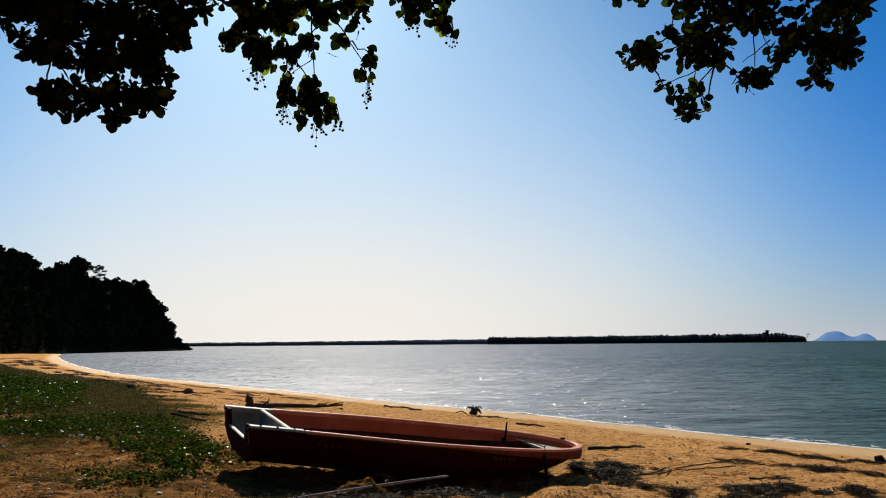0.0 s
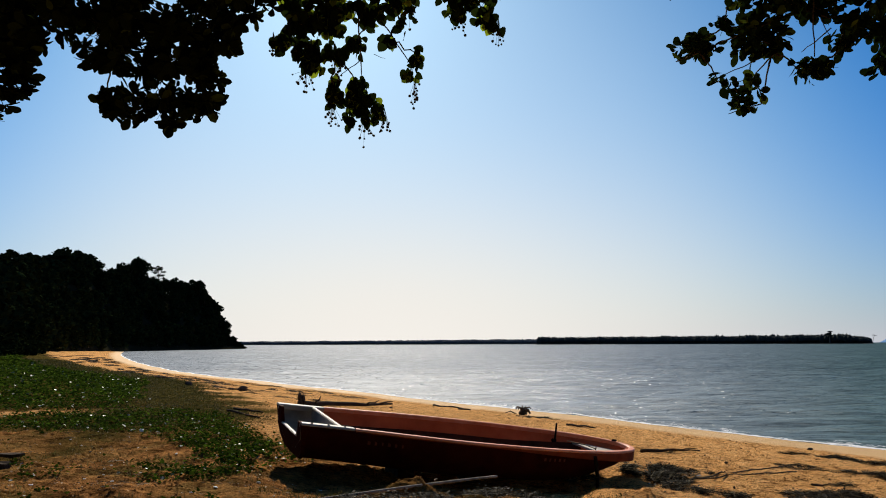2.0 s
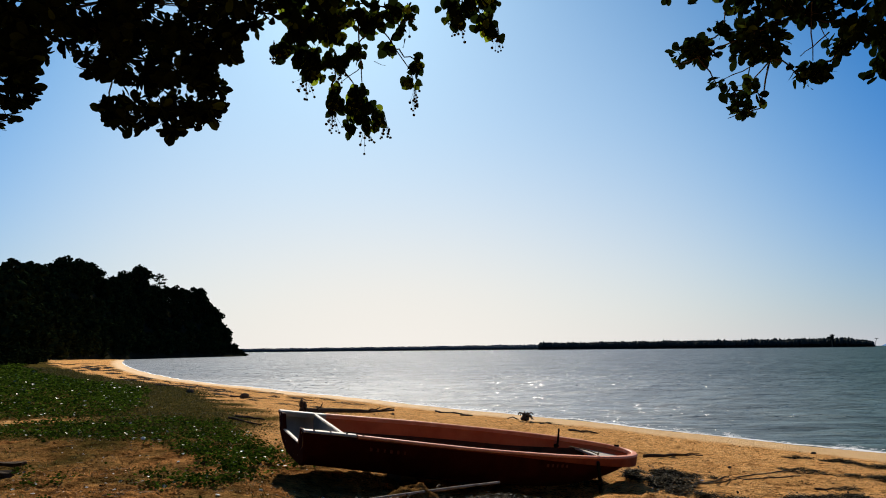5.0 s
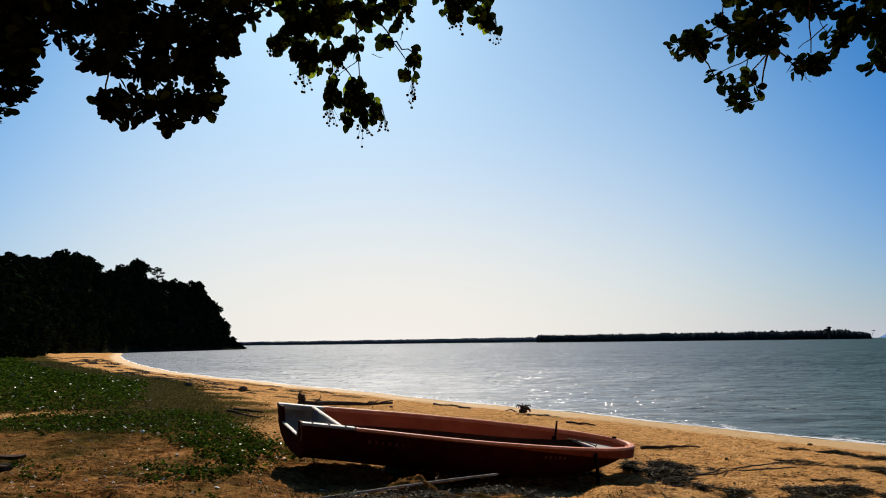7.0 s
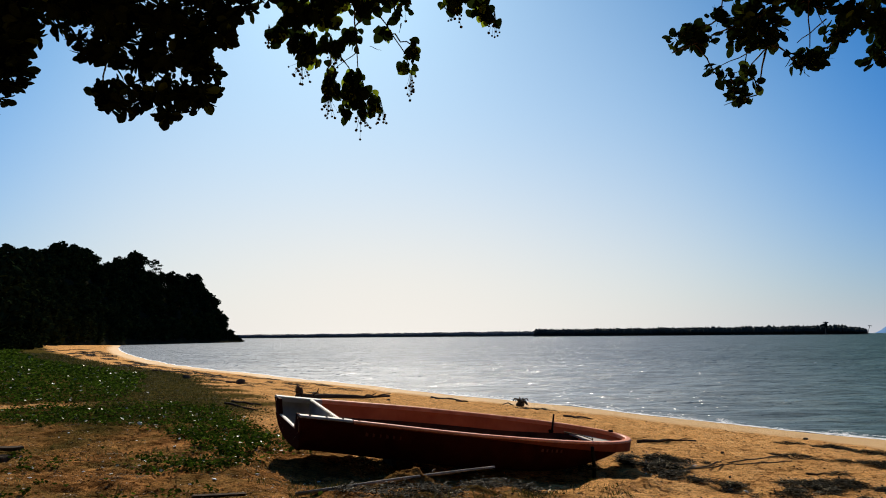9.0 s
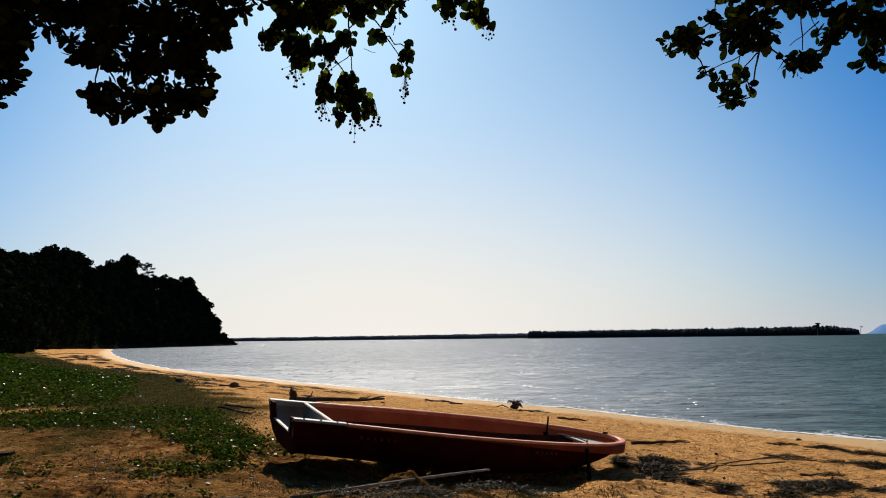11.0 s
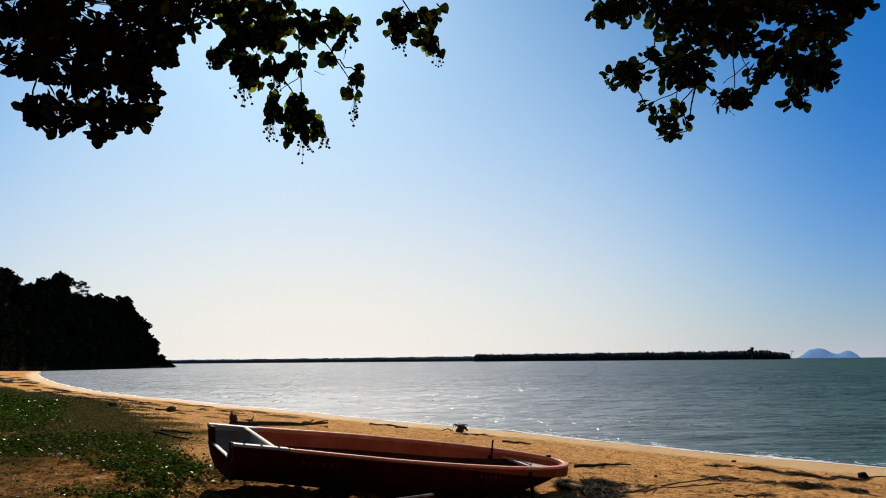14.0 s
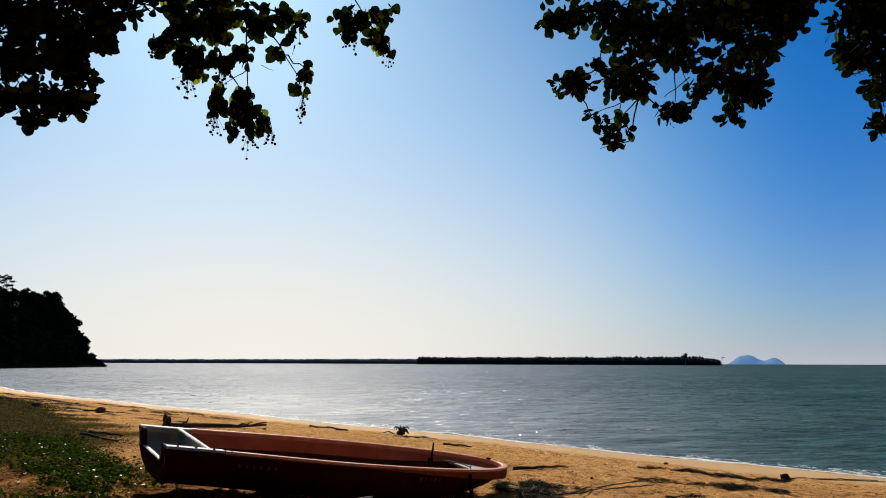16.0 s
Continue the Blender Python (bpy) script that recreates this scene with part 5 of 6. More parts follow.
def build_clutter():
    # twigs, husks and clods all over the dry sand
    rng = np.random.default_rng(66)
    Vs, Fs, base = [], [], 0
    for _ in range(5500):
        az, r = rng.uniform(-44, 42), 5.0 * 9.0 ** rng.random()
        x, y = polar(az, r)
        d = float(inland(x, y))
        if d < 3.2 or rng.random() < 0.35 + 0.6 * math.sin(d * 1.1 + 0.6 * math.sin(x)):
            continue
        s = rng.uniform(0.3, 0.9) * (r / 9) ** 0.5
        if rng.random() < 0.4:
            ln, a = rng.uniform(0.03, 0.13) * s, rng.uniform(-0.9, 0.9)
            z = ground_z(x, y) + 0.008
            p = [(x - ln * math.cos(a), y - ln * math.sin(a), z), (x, y, z + rng.uniform(0, 0.02)), (x + ln * math.cos(a), y + ln * math.sin(a), z)]
            v, f = tube(p, rng.uniform(0.003, 0.007) * s, 0.002, 3)
        else:
            q = rng.uniform(0.006, 0.016) * s
            v, f = tube([(x - q, y, ground_z(x, y)), (x - q * 0.4, y + q * 0.3, ground_z(x, y) + q * 0.7), (x + q, y, ground_z(x, y))], q * 0.7, q * 0.5, 5, 0.3, rng)
        Vs.append(v), Fs.append(f + base)
        base += len(v)
    tagged(new("beach_debris", mesh_of("beach_debris", np.concatenate(Vs), np.concatenate(Fs), WEED)), "dark twigs, husks and clods strewn over the sand", "debris", kind="stuff")


build_clutter()

# timber and rubble at the edge of the bare soil
for k, (x, y, sx, sy, sz, tn) in enumerate(((-6.15, 7.95, 0.75, 0.12, 0.04, 0.05), (-5.75, 7.45, 0.38, 0.14, 0.07, -0.2), (-5.65, 6.85, 0.3, 0.16, 0.05, 0.5))):
    bm = box_bm((sx, sy, sz), (0, 0, 0), 0.008)
    bmesh.ops.subdivide_edges(bm, edges=[e for e in bm.edges if e.calc_length() > 0.3 * sx], cuts=12)
    for v in bm.verts:
        end = max(0.0, abs(v.co.x) / sx - 0.38) * 3.0
        warp = Vector((v.co.x * 4, k, 0))
        v.co.y += 0.16 * sy * noise.noise(warp) + end * 0.3 * sy * noise.noise(Vector((v.co.x * 15, v.co.y * 40, k)))
        v.co.z += 0.35 * sz * noise.noise(Vector((v.co.x * 6, v.co.y * 18, k + 5))) - 0.4 * sz * (v.co.x / sx) ** 2
        v.co.x *= 1 + end * 0.18 * noise.noise(Vector((v.co.y * 45, v.co.z * 20, k + 9)))
    ob = new("old_board", to_mesh("old_board", bm, DARKWOOD))
    ob.location, ob.rotation_euler = (x, y, ground_z(x, y) + 0.04), (0.05, -0.04, tn)
    tagged(ob, "old dark board lying on the soil", "board", "old boards")
# mounds of sandy soil before the boat
def build_mound(x, y, sx, sy, sz, turn, seed):
    bm = bmesh.new()
    bmesh.ops.create_grid(bm, x_segments=36, y_segments=28, size=1)
    z0 = ground_z(x, y)
    for v in bm.verts:
        u, w = v.co.x, v.co.y
        f = max(0.0, 1 - u * u - w * w)
        px, py = u * sx * 1.15, w * sy * 1.15
        gx, gy = x + px * math.cos(turn) - py * math.sin(turn), y + px * math.sin(turn) + py * math.cos(turn)
        lumpy = 0.85 + 0.22 * noise.noise(Vector((u * 1.6 + seed, w * 1.6, 1))) + 0.16 * noise.noise(Vector((u * 5 + seed, w * 5, 4))) + 0.13 * noise.noise(Vector((u * 13 + seed, w * 13, 7)))
        v.co = Vector((gx - x, gy - y, ground_z(gx, gy) - z0 + (sz * f * lumpy if f else -0.02)))
    me = to_mesh("soil_mound", bm, SAND, True)
    at = me.attributes.new("inland", "FLOAT_VECTOR", "POINT")
    at.data.foreach_set("vector", np.tile(np.array([1.0, 0, 0.45], np.float32), len(me.vertices)))
    ob = new("soil_mound", me)
    ob.location = (x, y, z0)
    tagged(ob, "low mound of sandy soil and scraps before the boat", "mound", "mounds of soil")


build_mound(-0.90, 7.30, 0.34, 0.24, 0.21, 0.3, 3)
build_mound(-0.42, 6.98, 0.46, 0.17, 0.07, -0.35, 8)
# scraps in the seaweed
rng = np.random.default_rng(69)
for k, (x, y) in enumerate(((2.45, 10.95), (2.75, 10.7), (2.25, 10.1), (3.05, 9.0), (3.2, 8.85), (2.1, 9.6), (4.2, 9.25), (3.2, 11.3), (2.5, 10.75), (2.62, 10.78), (3.1, 10.6))):
    s = rng.uniform(0.025, 0.05)
    ob = new("litter", to_mesh("litter", lump((s, s * 0.5, s * 0.3), k + 90, 0.6, 1), LITTER))
    ob.location, ob.rotation_euler = (x, y, ground_z(x, y) + 0.045), (rng.uniform(-0.5, 0.5), rng.uniform(-0.5, 0.5), rng.uniform(0, 6))
    tagged(ob, "pale scrap caught in the seaweed", "litter", "scraps of litter")
# scraps, twigs and chips in the shade of the boat
rng = np.random.default_rng(67)
for k in range(34):
    t = rng.random()
    x, y = -1.55 + 1.6 * t + rng.normal(0, 0.22), 6.5 + 1.9 * rng.random() + 0.4 * t
    s = rng.uniform(0.012, 0.032)
    bm = lump((s, s * rng.uniform(0.3, 0.8), s * 0.25), k + 40, 0.6, 1)
    ob = new("litter", to_mesh("litter", bm, LITTER if k % 2 else GREYWOOD))
    ob.location, ob.rotation_euler = (x, y, ground_z(x, y) + s * 0.3), (rng.uniform(-0.6, 0.6), rng.uniform(-0.6, 0.6), rng.uniform(0, 6))
    tagged(ob, "pale scrap among weeds in the boat's shade", "litter", "scraps of litter")


def build_clods():
    """Crumbs and clods of sand, thickest on the bare soil."""
    rng = np.random.default_rng(68)
    octa = np.array([(1, 0, 0), (0, 1, 0), (-1, 0, 0), (0, -1, 0), (0, 0, 0.8), (0, 0, -0.5), (0.6, 0.6, 0.35), (-0.6, -0.55, 0.4)])
    faces = np.array([(0, 6, 4), (6, 1, 4), (1, 2, 4), (2, 7, 4), (7, 3, 4), (3, 0, 4), (6, 0, 1), (7, 2, 3), (1, 0, 5), (2, 1, 5), (3, 2, 5), (0, 3, 5)])
    for name, count, lo, hi, soil in (("clod", 6000, 0.006, 0.017, True), ("crumb", 12000, 0.005, 0.016, False)):
        place, size = [], []
        az, r = rng.uniform(-44, 42, count * 2), 5.2 * 5.0 ** rng.random(count * 2)
        for a, q in zip(az, r):
            x, y = polar(a, q)
            d = float(inland(x, y))
            bare = d > float(berm(x)) - 0.6 and x < 2.0
            if bare != soil or d < 3.4 or noise.noise(Vector((x * 0.9, y * 0.9, 2))) < -0.12:
                continue
            s = rng.uniform(lo, hi) * (q / 9) ** 0.45
            place.append((x, y, ground_z(x, y) + s * 0.15)), size.append(s)
        V, F = scattered(octa, faces, frames4(turns(rng, len(place), 0.5), np.array(size), np.array(place)))
        me = mesh_of(name, V, F, SAND)
        at = me.attributes.new("inland", "FLOAT_VECTOR", "POINT")
        at.data.foreach_set("vector", np.tile(np.array([0.9 if soil else 0.12, 0, 0], np.float32), len(V)))
        tagged(new(name, me), "crumbled clods of brown soil" if soil else "crumbs of loose orange sand", "soil" if soil else "sand", kind="stuff")


def build_dead_leaves():
    """Dead leaves, straw and bits of bark strewn over the bare soil and the sand before the boat."""
    rng = np.random.default_rng(73)
    place, size = [], []
    az, r = rng.uniform(-44, 14, 30000), 5.2 * 2.6 ** rng.random(30000)
    for a, q in zip(az, r):
        x, y = polar(a, q)
        d = float(inland(x, y))
        thick = 0.25 + 0.8 * noise.noise(Vector((x * 1.7, y * 1.7, 6))) + 0.5 * noise.noise(Vector((x * 5, y * 5, 2)))
        if d < float(berm(x)) - 0.8 or x > 1.8 or rng.random() > thick * 0.75:
            continue
        place.append((x, y, ground_z(x, y) + rng.uniform(0.002, 0.012)))
        size.append(rng.uniform(0.010, 0.034))
    n = len(place)
    stretch = np.stack([rng.uniform(0.25, 0.9, n), np.ones(n), np.ones(n)], 1)
    m = frames4(turns(rng, n, 0.45), np.array(size), np.array(place))
    m[:, :3, :3] *= stretch[:, None, :]
    V, F = scattered(CREEP_V, CREEP_F, m)
    tagged(new("dead_leaves", mesh_of("dead_leaves", V, F, DEADLEAF)), "dry brown leaves and straw strewn over the soil", "leaves", kind="stuff")


build_clods()


# ------------------------------------------------------------ creepers and grass
CREEP_V = np.array([(0, -0.5, 0), (0.42, -0.2, 0.08), (0.45, 0.3, 0.06), (0, 0.5, -0.04), (-0.45, 0.3, 0.06), (-0.42, -0.2, 0.08), (0, 0, -0.02)])
CREEP_F = np.array([(6, 0, 1), (6, 1, 2), (6, 2, 3), (6, 3, 4), (6, 4, 5), (6, 5, 0)])


def build_creepers():
    rng = np.random.default_rng(71)
    place, size = [], []
    tries = 520000
    az, r = rng.uniform(-46, 2, tries), 5.2 * (130 / 5.2) ** rng.random(tries)
    x, y = r * np.sin(np.radians(az)), r * np.cos(np.radians(az))
    g = green(x, y)
    mottle = 0.5 + 0.5 * np.sin(2.1 * x + 1.3 * np.sin(0.9 * y)) * np.sin(1.7 * y + 1.1 * np.sin(1.3 * x))
    clump = np.array([noise.noise(Vector((a * 2.6, b * 2.6, 3))) + 0.6 * noise.noise(Vector((a * 6.5, b * 6.5, 8))) for a, b in zip(x, y)])
    mottle = mottle * smooth(-0.35, 0.35, clump) * 1.5
    sparse = 0.10 * smooth(17.5, 18.5, inland(x, y)) * (np.sin(3.1 * x + 1.7 * y) * np.sin(2.2 * x - 2.9 * y) > 0.45)
    ok = rng.random(tries) < np.clip(g, 0, 1) * (0.18 + 0.50 * mottle) + sparse * 0.22 * (clump > 0.35)
    for xx, yy, rr in zip(x[ok], y[ok], r[ok]):
        s = rng.uniform(0.022, 0.056) * max(1, rr / 13)
        place.append((xx, yy, height(xx, yy) + rng.uniform(0.01, 0.09) * max(1, (rr / 14) ** 0.5)))
        size.append(s)
    # low tufts that have seeded themselves on the bare soil
    for _ in range(26):
        cx, cy, wide = rng.uniform(-6.2, -2.4), rng.uniform(5.7, 8.8), rng.uniform(0.06, 0.22)
        for _ in range(int(260 * wide)):
            xx, yy = cx + rng.normal(0, wide * 0.55), cy + rng.normal(0, wide * 0.4)
            place.append((xx, yy, height(xx, yy) + rng.uniform(0.0, 0.10) * (0.5 + wide)))
            size.append(rng.uniform(0.018, 0.045))
    rot = turns(rng, len(place), 0.9)
    V, F = scattered(CREEP_V, CREEP_F, frames4(rot, np.array(size), np.array(place)))
    tagged(new("creeper", mesh_of("creeper", V, F, CREEPER)), "low mat of glossy green beach creeper", "plants", kind="stuff")
    # grass blades through it
    tries = 200000
    az, r = rng.uniform(-46, 12, tries), 5.0 * (60 / 5.0) ** rng.random(tries)
    x, y = r * np.sin(np.radians(az)), r * np.cos(np.radians(az))
    fringe = smooth(berm(x) - 0.4, berm(x) + 0.6, inland(x, y)) * ((np.sin(2.7 * x + 0.9 * y) * np.sin(1.6 * x - 2.1 * y)) > 0.25) * smooth(0.6, -0.6, x - 1.6)
    ok = rng.random(tries) < 0.14 * green(x, y) + 0.10 * fringe
    blade = np.array([(-0.09, 0, 0), (0.09, 0, 0), (0.05, 0.16, 0.6), (0.0, 0.5, 1.0)])
    bf = np.array([(0, 1, 2), (0, 2, 3)])
    place = np.array([(a, b, height(a, b) - 0.005) for a, b in zip(x[ok], y[ok])])
    size = rng.uniform(0.025, 0.065, len(place)) * np.maximum(1, np.hypot(place[:, 0], place[:, 1]) / 14)
    V, F = scattered(blade, bf, frames4(turns(rng, len(place), 0.8), size, place))
    tagged(new("grass", mesh_of("grass", V, F, DRYGRASS)), "thin dry grass among the creepers", "grass", kind="stuff")
    # olive sward between the creepers and the open sand
    tries = 240000
    az, r = rng.uniform(-46, -14, tries), 13.0 * (110 / 13.0) ** rng.random(tries)
    x, y = r * np.sin(np.radians(az)), r * np.cos(np.radians(az))
    d, lower = inland(x, y), berm(x)
    tuft = np.sin(1.3 * x + 0.7 * y) * np.sin(0.9 * x - 1.2 * y) + 0.6 * np.sin(3.1 * x + 2.3 * y)
    chance = smooth(lower - 2.0, lower - 0.4, d + 0.7 * tuft) * smooth(lower + 6.0, lower + 4.0, d) * smooth(-4.6, -6.5, x)
    ok = rng.random(tries) < 0.8 * chance
    place = np.array([(a, b, height(a, b) - 0.005) for a, b in zip(x[ok], y[ok])])
    size = rng.uniform(0.03, 0.07, len(place)) * np.maximum(1, np.hypot(place[:, 0], place[:, 1]) / 20)
    V, F = scattered(blade * np.array([2.4, 1.3, 0.45]), bf, frames4(turns(rng, len(place), 1.1), size, place))
    tagged(new("grass", mesh_of("grass", V, F, OLIVEGRASS)), "low olive-brown grass at the edge of the sand", "grass", kind="stuff")
    # weeds and grass before the boat
    tries = 22000
    x, y = rng.uniform(-2.4, 1.6, tries), rng.uniform(5.6, 9.0, tries)
    front = y - (6.75 + 0.42 * (x + 1.8))
    tuft = np.sin(4.1 * x + 1.7 * y) * np.sin(2.9 * x - 4.3 * y) + 0.4 * np.sin(9 * x + 2) * np.sin(8 * y)
    along, aside = (x + 2.62) * 0.8554 + (y - 8.24) * 0.5180, (x + 2.62) * 0.5180 - (y - 8.24) * 0.8554
    bank = smooth(0.55, 0.25, np.abs(aside - 1.85)) * smooth(3.1, 3.4, along) * smooth(4.3, 3.9, along)
    ok = rng.random(tries) < 0.5 * np.maximum(smooth(0.5, -0.3, front) * (tuft > 0.3), bank * (tuft > -0.2))
    place = np.array([(a, b, height(a, b) - 0.005) for a, b in zip(x[ok], y[ok])])
    V, F = scattered(blade, bf, frames4(turns(rng, len(place), 0.95), rng.uniform(0.02, 0.06, len(place)), place))
    tagged(new("grass", mesh_of("grass", V, F, OLIVEGRASS)), "tufts of olive grass before the boat", "grass", kind="stuff")


build_creepers()
build_dead_leaves()


# ------------------------------------------------------------ overhanging trees
def leaf_form(outline, fold=0.12, curl=0.12):
    """A leaf blade from its half outline (along, half width), folded along the midrib; length 1 along y."""
    vs, fs = [], []
    for t, w in outline:
        z = -curl * t * t
        vs += [(0, t, z), (w, t, z + fold * w), (-w, t, z + fold * w)]
    for i in range(len(outline) - 1):
        a, b = i * 3, i * 3 + 3
        fs += [(a, a + 1, b + 1), (a, b + 1, b), (a, b, b + 2), (a, b + 2, a + 2)]
    return np.array(vs), np.array(fs)


OBOVATE = leaf_form([(0, 0.01), (0.10, 0.04), (0.35, 0.16), (0.62, 0.25), (0.80, 0.24), (0.92, 0.14), (1.0, 0.02)])
HEART = leaf_form([(-0.10, 0.20), (0.0, 0.38), (0.2, 0.49), (0.45, 0.47), (0.68, 0.35), (0.84, 0.18), (0.93, 0.05), (0.98, 0.005)], 0.15, 0.18)
OVAL = leaf_form([(0, 0.01), (0.12, 0.07), (0.35, 0.26), (0.6, 0.33), (0.8, 0.27), (0.94, 0.14), (1.0, 0.02)])


def basis(d, up, roll):
    """A turn that lays a leaf's length along d, its face near up, rolled a little."""
    d = d / np.linalg.norm(d)
    s = np.cross(d, up)
    s = s / max(np.linalg.norm(s), 1e-6)
    f = np.cross(s, d)
    s, f = s * math.cos(roll) + f * math.sin(roll), f * math.cos(roll) - s * math.sin(roll)
    return np.stack([s, d, f], 1)


def whorl(rng, tip, axis, size):
    """A rosette of leaves round the end of a twig."""
    u = np.cross(axis, rng.normal(size=3))
    u /= np.linalg.norm(u)
    w = np.cross(axis, u)
    count = int(rng.integers(5, 9))
    for k in range(count):
        a = 6.28 * k / count + rng.uniform(-0.3, 0.3)
        d = u * math.cos(a) + w * math.sin(a) + axis * rng.uniform(0.1, 0.8)
        yield tip + rng.normal(0, 0.006, 3), basis(d, axis, rng.normal(0, 0.35)), size * rng.uniform(0.62, 1.12)


def alternate(rng, tip, axis, size):
    """Leaves left and right of a twig, one at its end."""
    side = np.cross(axis, rng.normal(size=3))
    side /= np.linalg.norm(side)
    count = int(rng.integers(4, 8))
    for k in range(count):
        d = axis * 0.55 + side * (0.9 if k % 2 else -0.9) * (1 if k else 0.1) + rng.normal(0, 0.25, 3)
        yield tip - axis * k * size * 0.26, basis(d, np.cross(axis, side), rng.normal(0, 0.6)), size * rng.uniform(0.6, 1.12)


def hanging(rng, tip, axis, size):
    """A few leaves that dangle on long stalks."""
    for _ in range(int(rng.integers(2, 5))):
        d = np.array([rng.normal(0, 0.55), rng.normal(0, 0.4), -0.9])
        face = np.array([rng.normal(0, 0.6), -1.0, rng.normal(0, 0.4)])
        yield tip + rng.normal(0, 0.35, 3) * size, basis(d, face, rng.normal(0, 0.7)), size * rng.uniform(0.55, 1.2)


def build_bough(name, label, group_seed, trunk_base, fork, clusters, form, material, size, cover, single, hubs, habit, stems=()):
    """A shore tree whose boughs hang into view: trunk, limbs, twigs, and sprays of leaves."""
    rng = np.random.default_rng(group_seed)
    bx, by = trunk_base
    base = Vector((bx, by, ground_z(bx, by) - 0.2))
    root = thing(name, Matrix.Translation(base), label, "tree")
    fork = Vector(fork)
    part("trunk", tube_bm(bent((0, 0, 0), fork - base, 8, 0.12, rng), 0.22, 0.12, 10, 0.08, rng), BARK, root, smooth=True)
    part("trunk", tube_bm(bent(fork - base, fork - base + Vector((0.5, -0.6, 3.0)), 6, 0.15, rng), 0.13, 0.05, 8, 0.08, rng), BARK, root, "upper trunk", True)
    place, rots, sizes = [], [], []
    hubs = [Vector(h) for h in hubs]
    for h in hubs:
        via = fork.lerp(h, 0.55) + Vector((0, 0, 0.7))
        part("limb", tube_bm([fork - base, fork.lerp(via, 0.5) - base + Vector((0, 0, 0.2)), via - base, h - base], 0.06, 0.016, 7), BARK, root, smooth=True)
    nodes = list(hubs)
    for x, y, z, rx, rz in sorted(clusters, key=lambda q: -q[2]):
        c = Vector((x, y, z))
        # each spray hangs from the nearest limb or spray above it
        hub = min(nodes, key=lambda h: (h - c).length + (0.6 if h.z < c.z + 0.02 else 0))
        nodes.append(c)
        if (hub - c).length > 0.05:
            part("twig", tube_bm([p - base for p in bent(hub, c + Vector((0, 0, rz * 0.3)), 5, 0.015, rng)], 0.006, 0.0035, 5), BARK, root, smooth=True)
        ix, iz = max(rx - 0.72 * size, 0.012), max(rz - 0.72 * size, 0.012)
        want, got, k = max(4, cover * math.pi * rx * rz / (0.24 * size * size)), 0, 0
        while got < want:
            a, r = rng.uniform(0, 6.28), (0.96 if k % 2 else rng.random() ** 0.5)
            k += 1
            out = np.array([math.cos(a), rng.normal(0, 0.5), math.sin(a)])
            tip = np.array(c) + out * np.array([ix, min(max(ix, 0.05), 0.22), iz]) * r
            axis = out * r + np.array([0, -0.15, -0.45]) + rng.normal(0, 0.3, 3)
            axis /= np.linalg.norm(axis)
            for p, q, s in habit(rng, tip, axis, size):
                place.append(p), rots.append(q), sizes.append(s)
                got += 1
            if k % 2 or rx < 0.08:
                part("twig", tube_bm([p - base for p in bent(c.lerp(Vector(tip), 0.15), Vector(tip), 3, 0.012, rng)], 0.0032, 0.0018, 4), BARK, root)
    place, rots, sizes = np.array(place), np.array(rots), np.array(sizes)
    # the lowest-hanging leaves one by one, the rest of the crown joined
    order = np.argsort(place[:, 2] - 0.12 * place[:, 1])
    pick, rest = order[:single], order[single:]
    me = mesh_of("leaf", *form, material)
    for i in pick:
        lf = new("leaf", me)
        lf.parent = root
        m = Matrix(rots[i].tolist()).to_4x4() @ Matrix.Scale(float(sizes[i]), 4)
        m.translation = Vector(place[i]) - base
        lf.matrix_local = m
    V, F = scattered(*form, frames4(rots[rest], sizes[rest], place[rest] - np.array(base)))
    crown = part("foliage", mesh_of("foliage", V, F, material), None, root)
    tagged(crown, kind="stuff")
    # crown overhead and behind, out of view, enlarged to block sky light
    n = 5200
    d = rng.normal(size=(n, 3))
    d /= np.linalg.norm(d, axis=1)[:, None]
    up = np.array(fork) + np.array([0.2, -0.4, 2.8]) + d * rng.random((n, 1)) ** 0.45 * np.array([6.5, 4.6, 1.6])
    V, F = scattered(*form, frames4(turns(rng, n), rng.uniform(2.2, 3.6, n) * size, up - np.array(base)))
    crown = part("upper_foliage", mesh_of("upper_foliage", V, F, material), None, root)
    tagged(crown, kind="stuff")
    for a, b, r in stems:
        part("twig", tube_bm([p - base for p in bent(a, b, 5, 0.006, rng)], r, r * 0.55, 6), BARK, root, smooth=True)
    return root, base, rng


# sprays of leaves: centre, half width and half height
LEFT_EDGE = [
    (-2.40, 3.01, 3.17, 0.175, 0.170), (-2.42, 3.06, 3.02, 0.102, 0.179), (-2.44, 3.08, 2.92, 0.051, 0.051), (-2.32, 2.99, 3.30, 0.240, 0.110),
    (-2.54, 2.93, 3.08, 0.220, 0.396)]
LEFT_BOUGH = [
    (-2.09, 3.21, 3.32, 0.291, 0.174), (-1.83, 3.33, 3.39, 0.343, 0.169), (-1.59, 3.44, 3.42, 0.216, 0.142), (-1.35, 3.49, 3.50, 0.062, 0.070),
    (-1.49, 3.50, 3.37, 0.085, 0.140), (-2.07, 3.29, 3.18, 0.212, 0.106), (-1.78, 3.44, 3.23, 0.244, 0.166), (-1.65, 3.51, 3.21, 0.132, 0.155),
    (-1.58, 3.57, 3.14, 0.038, 0.031), (-1.40, 3.43, 3.59, 0.275, 0.118), (-1.98, 3.18, 3.50, 0.793, 0.125)]
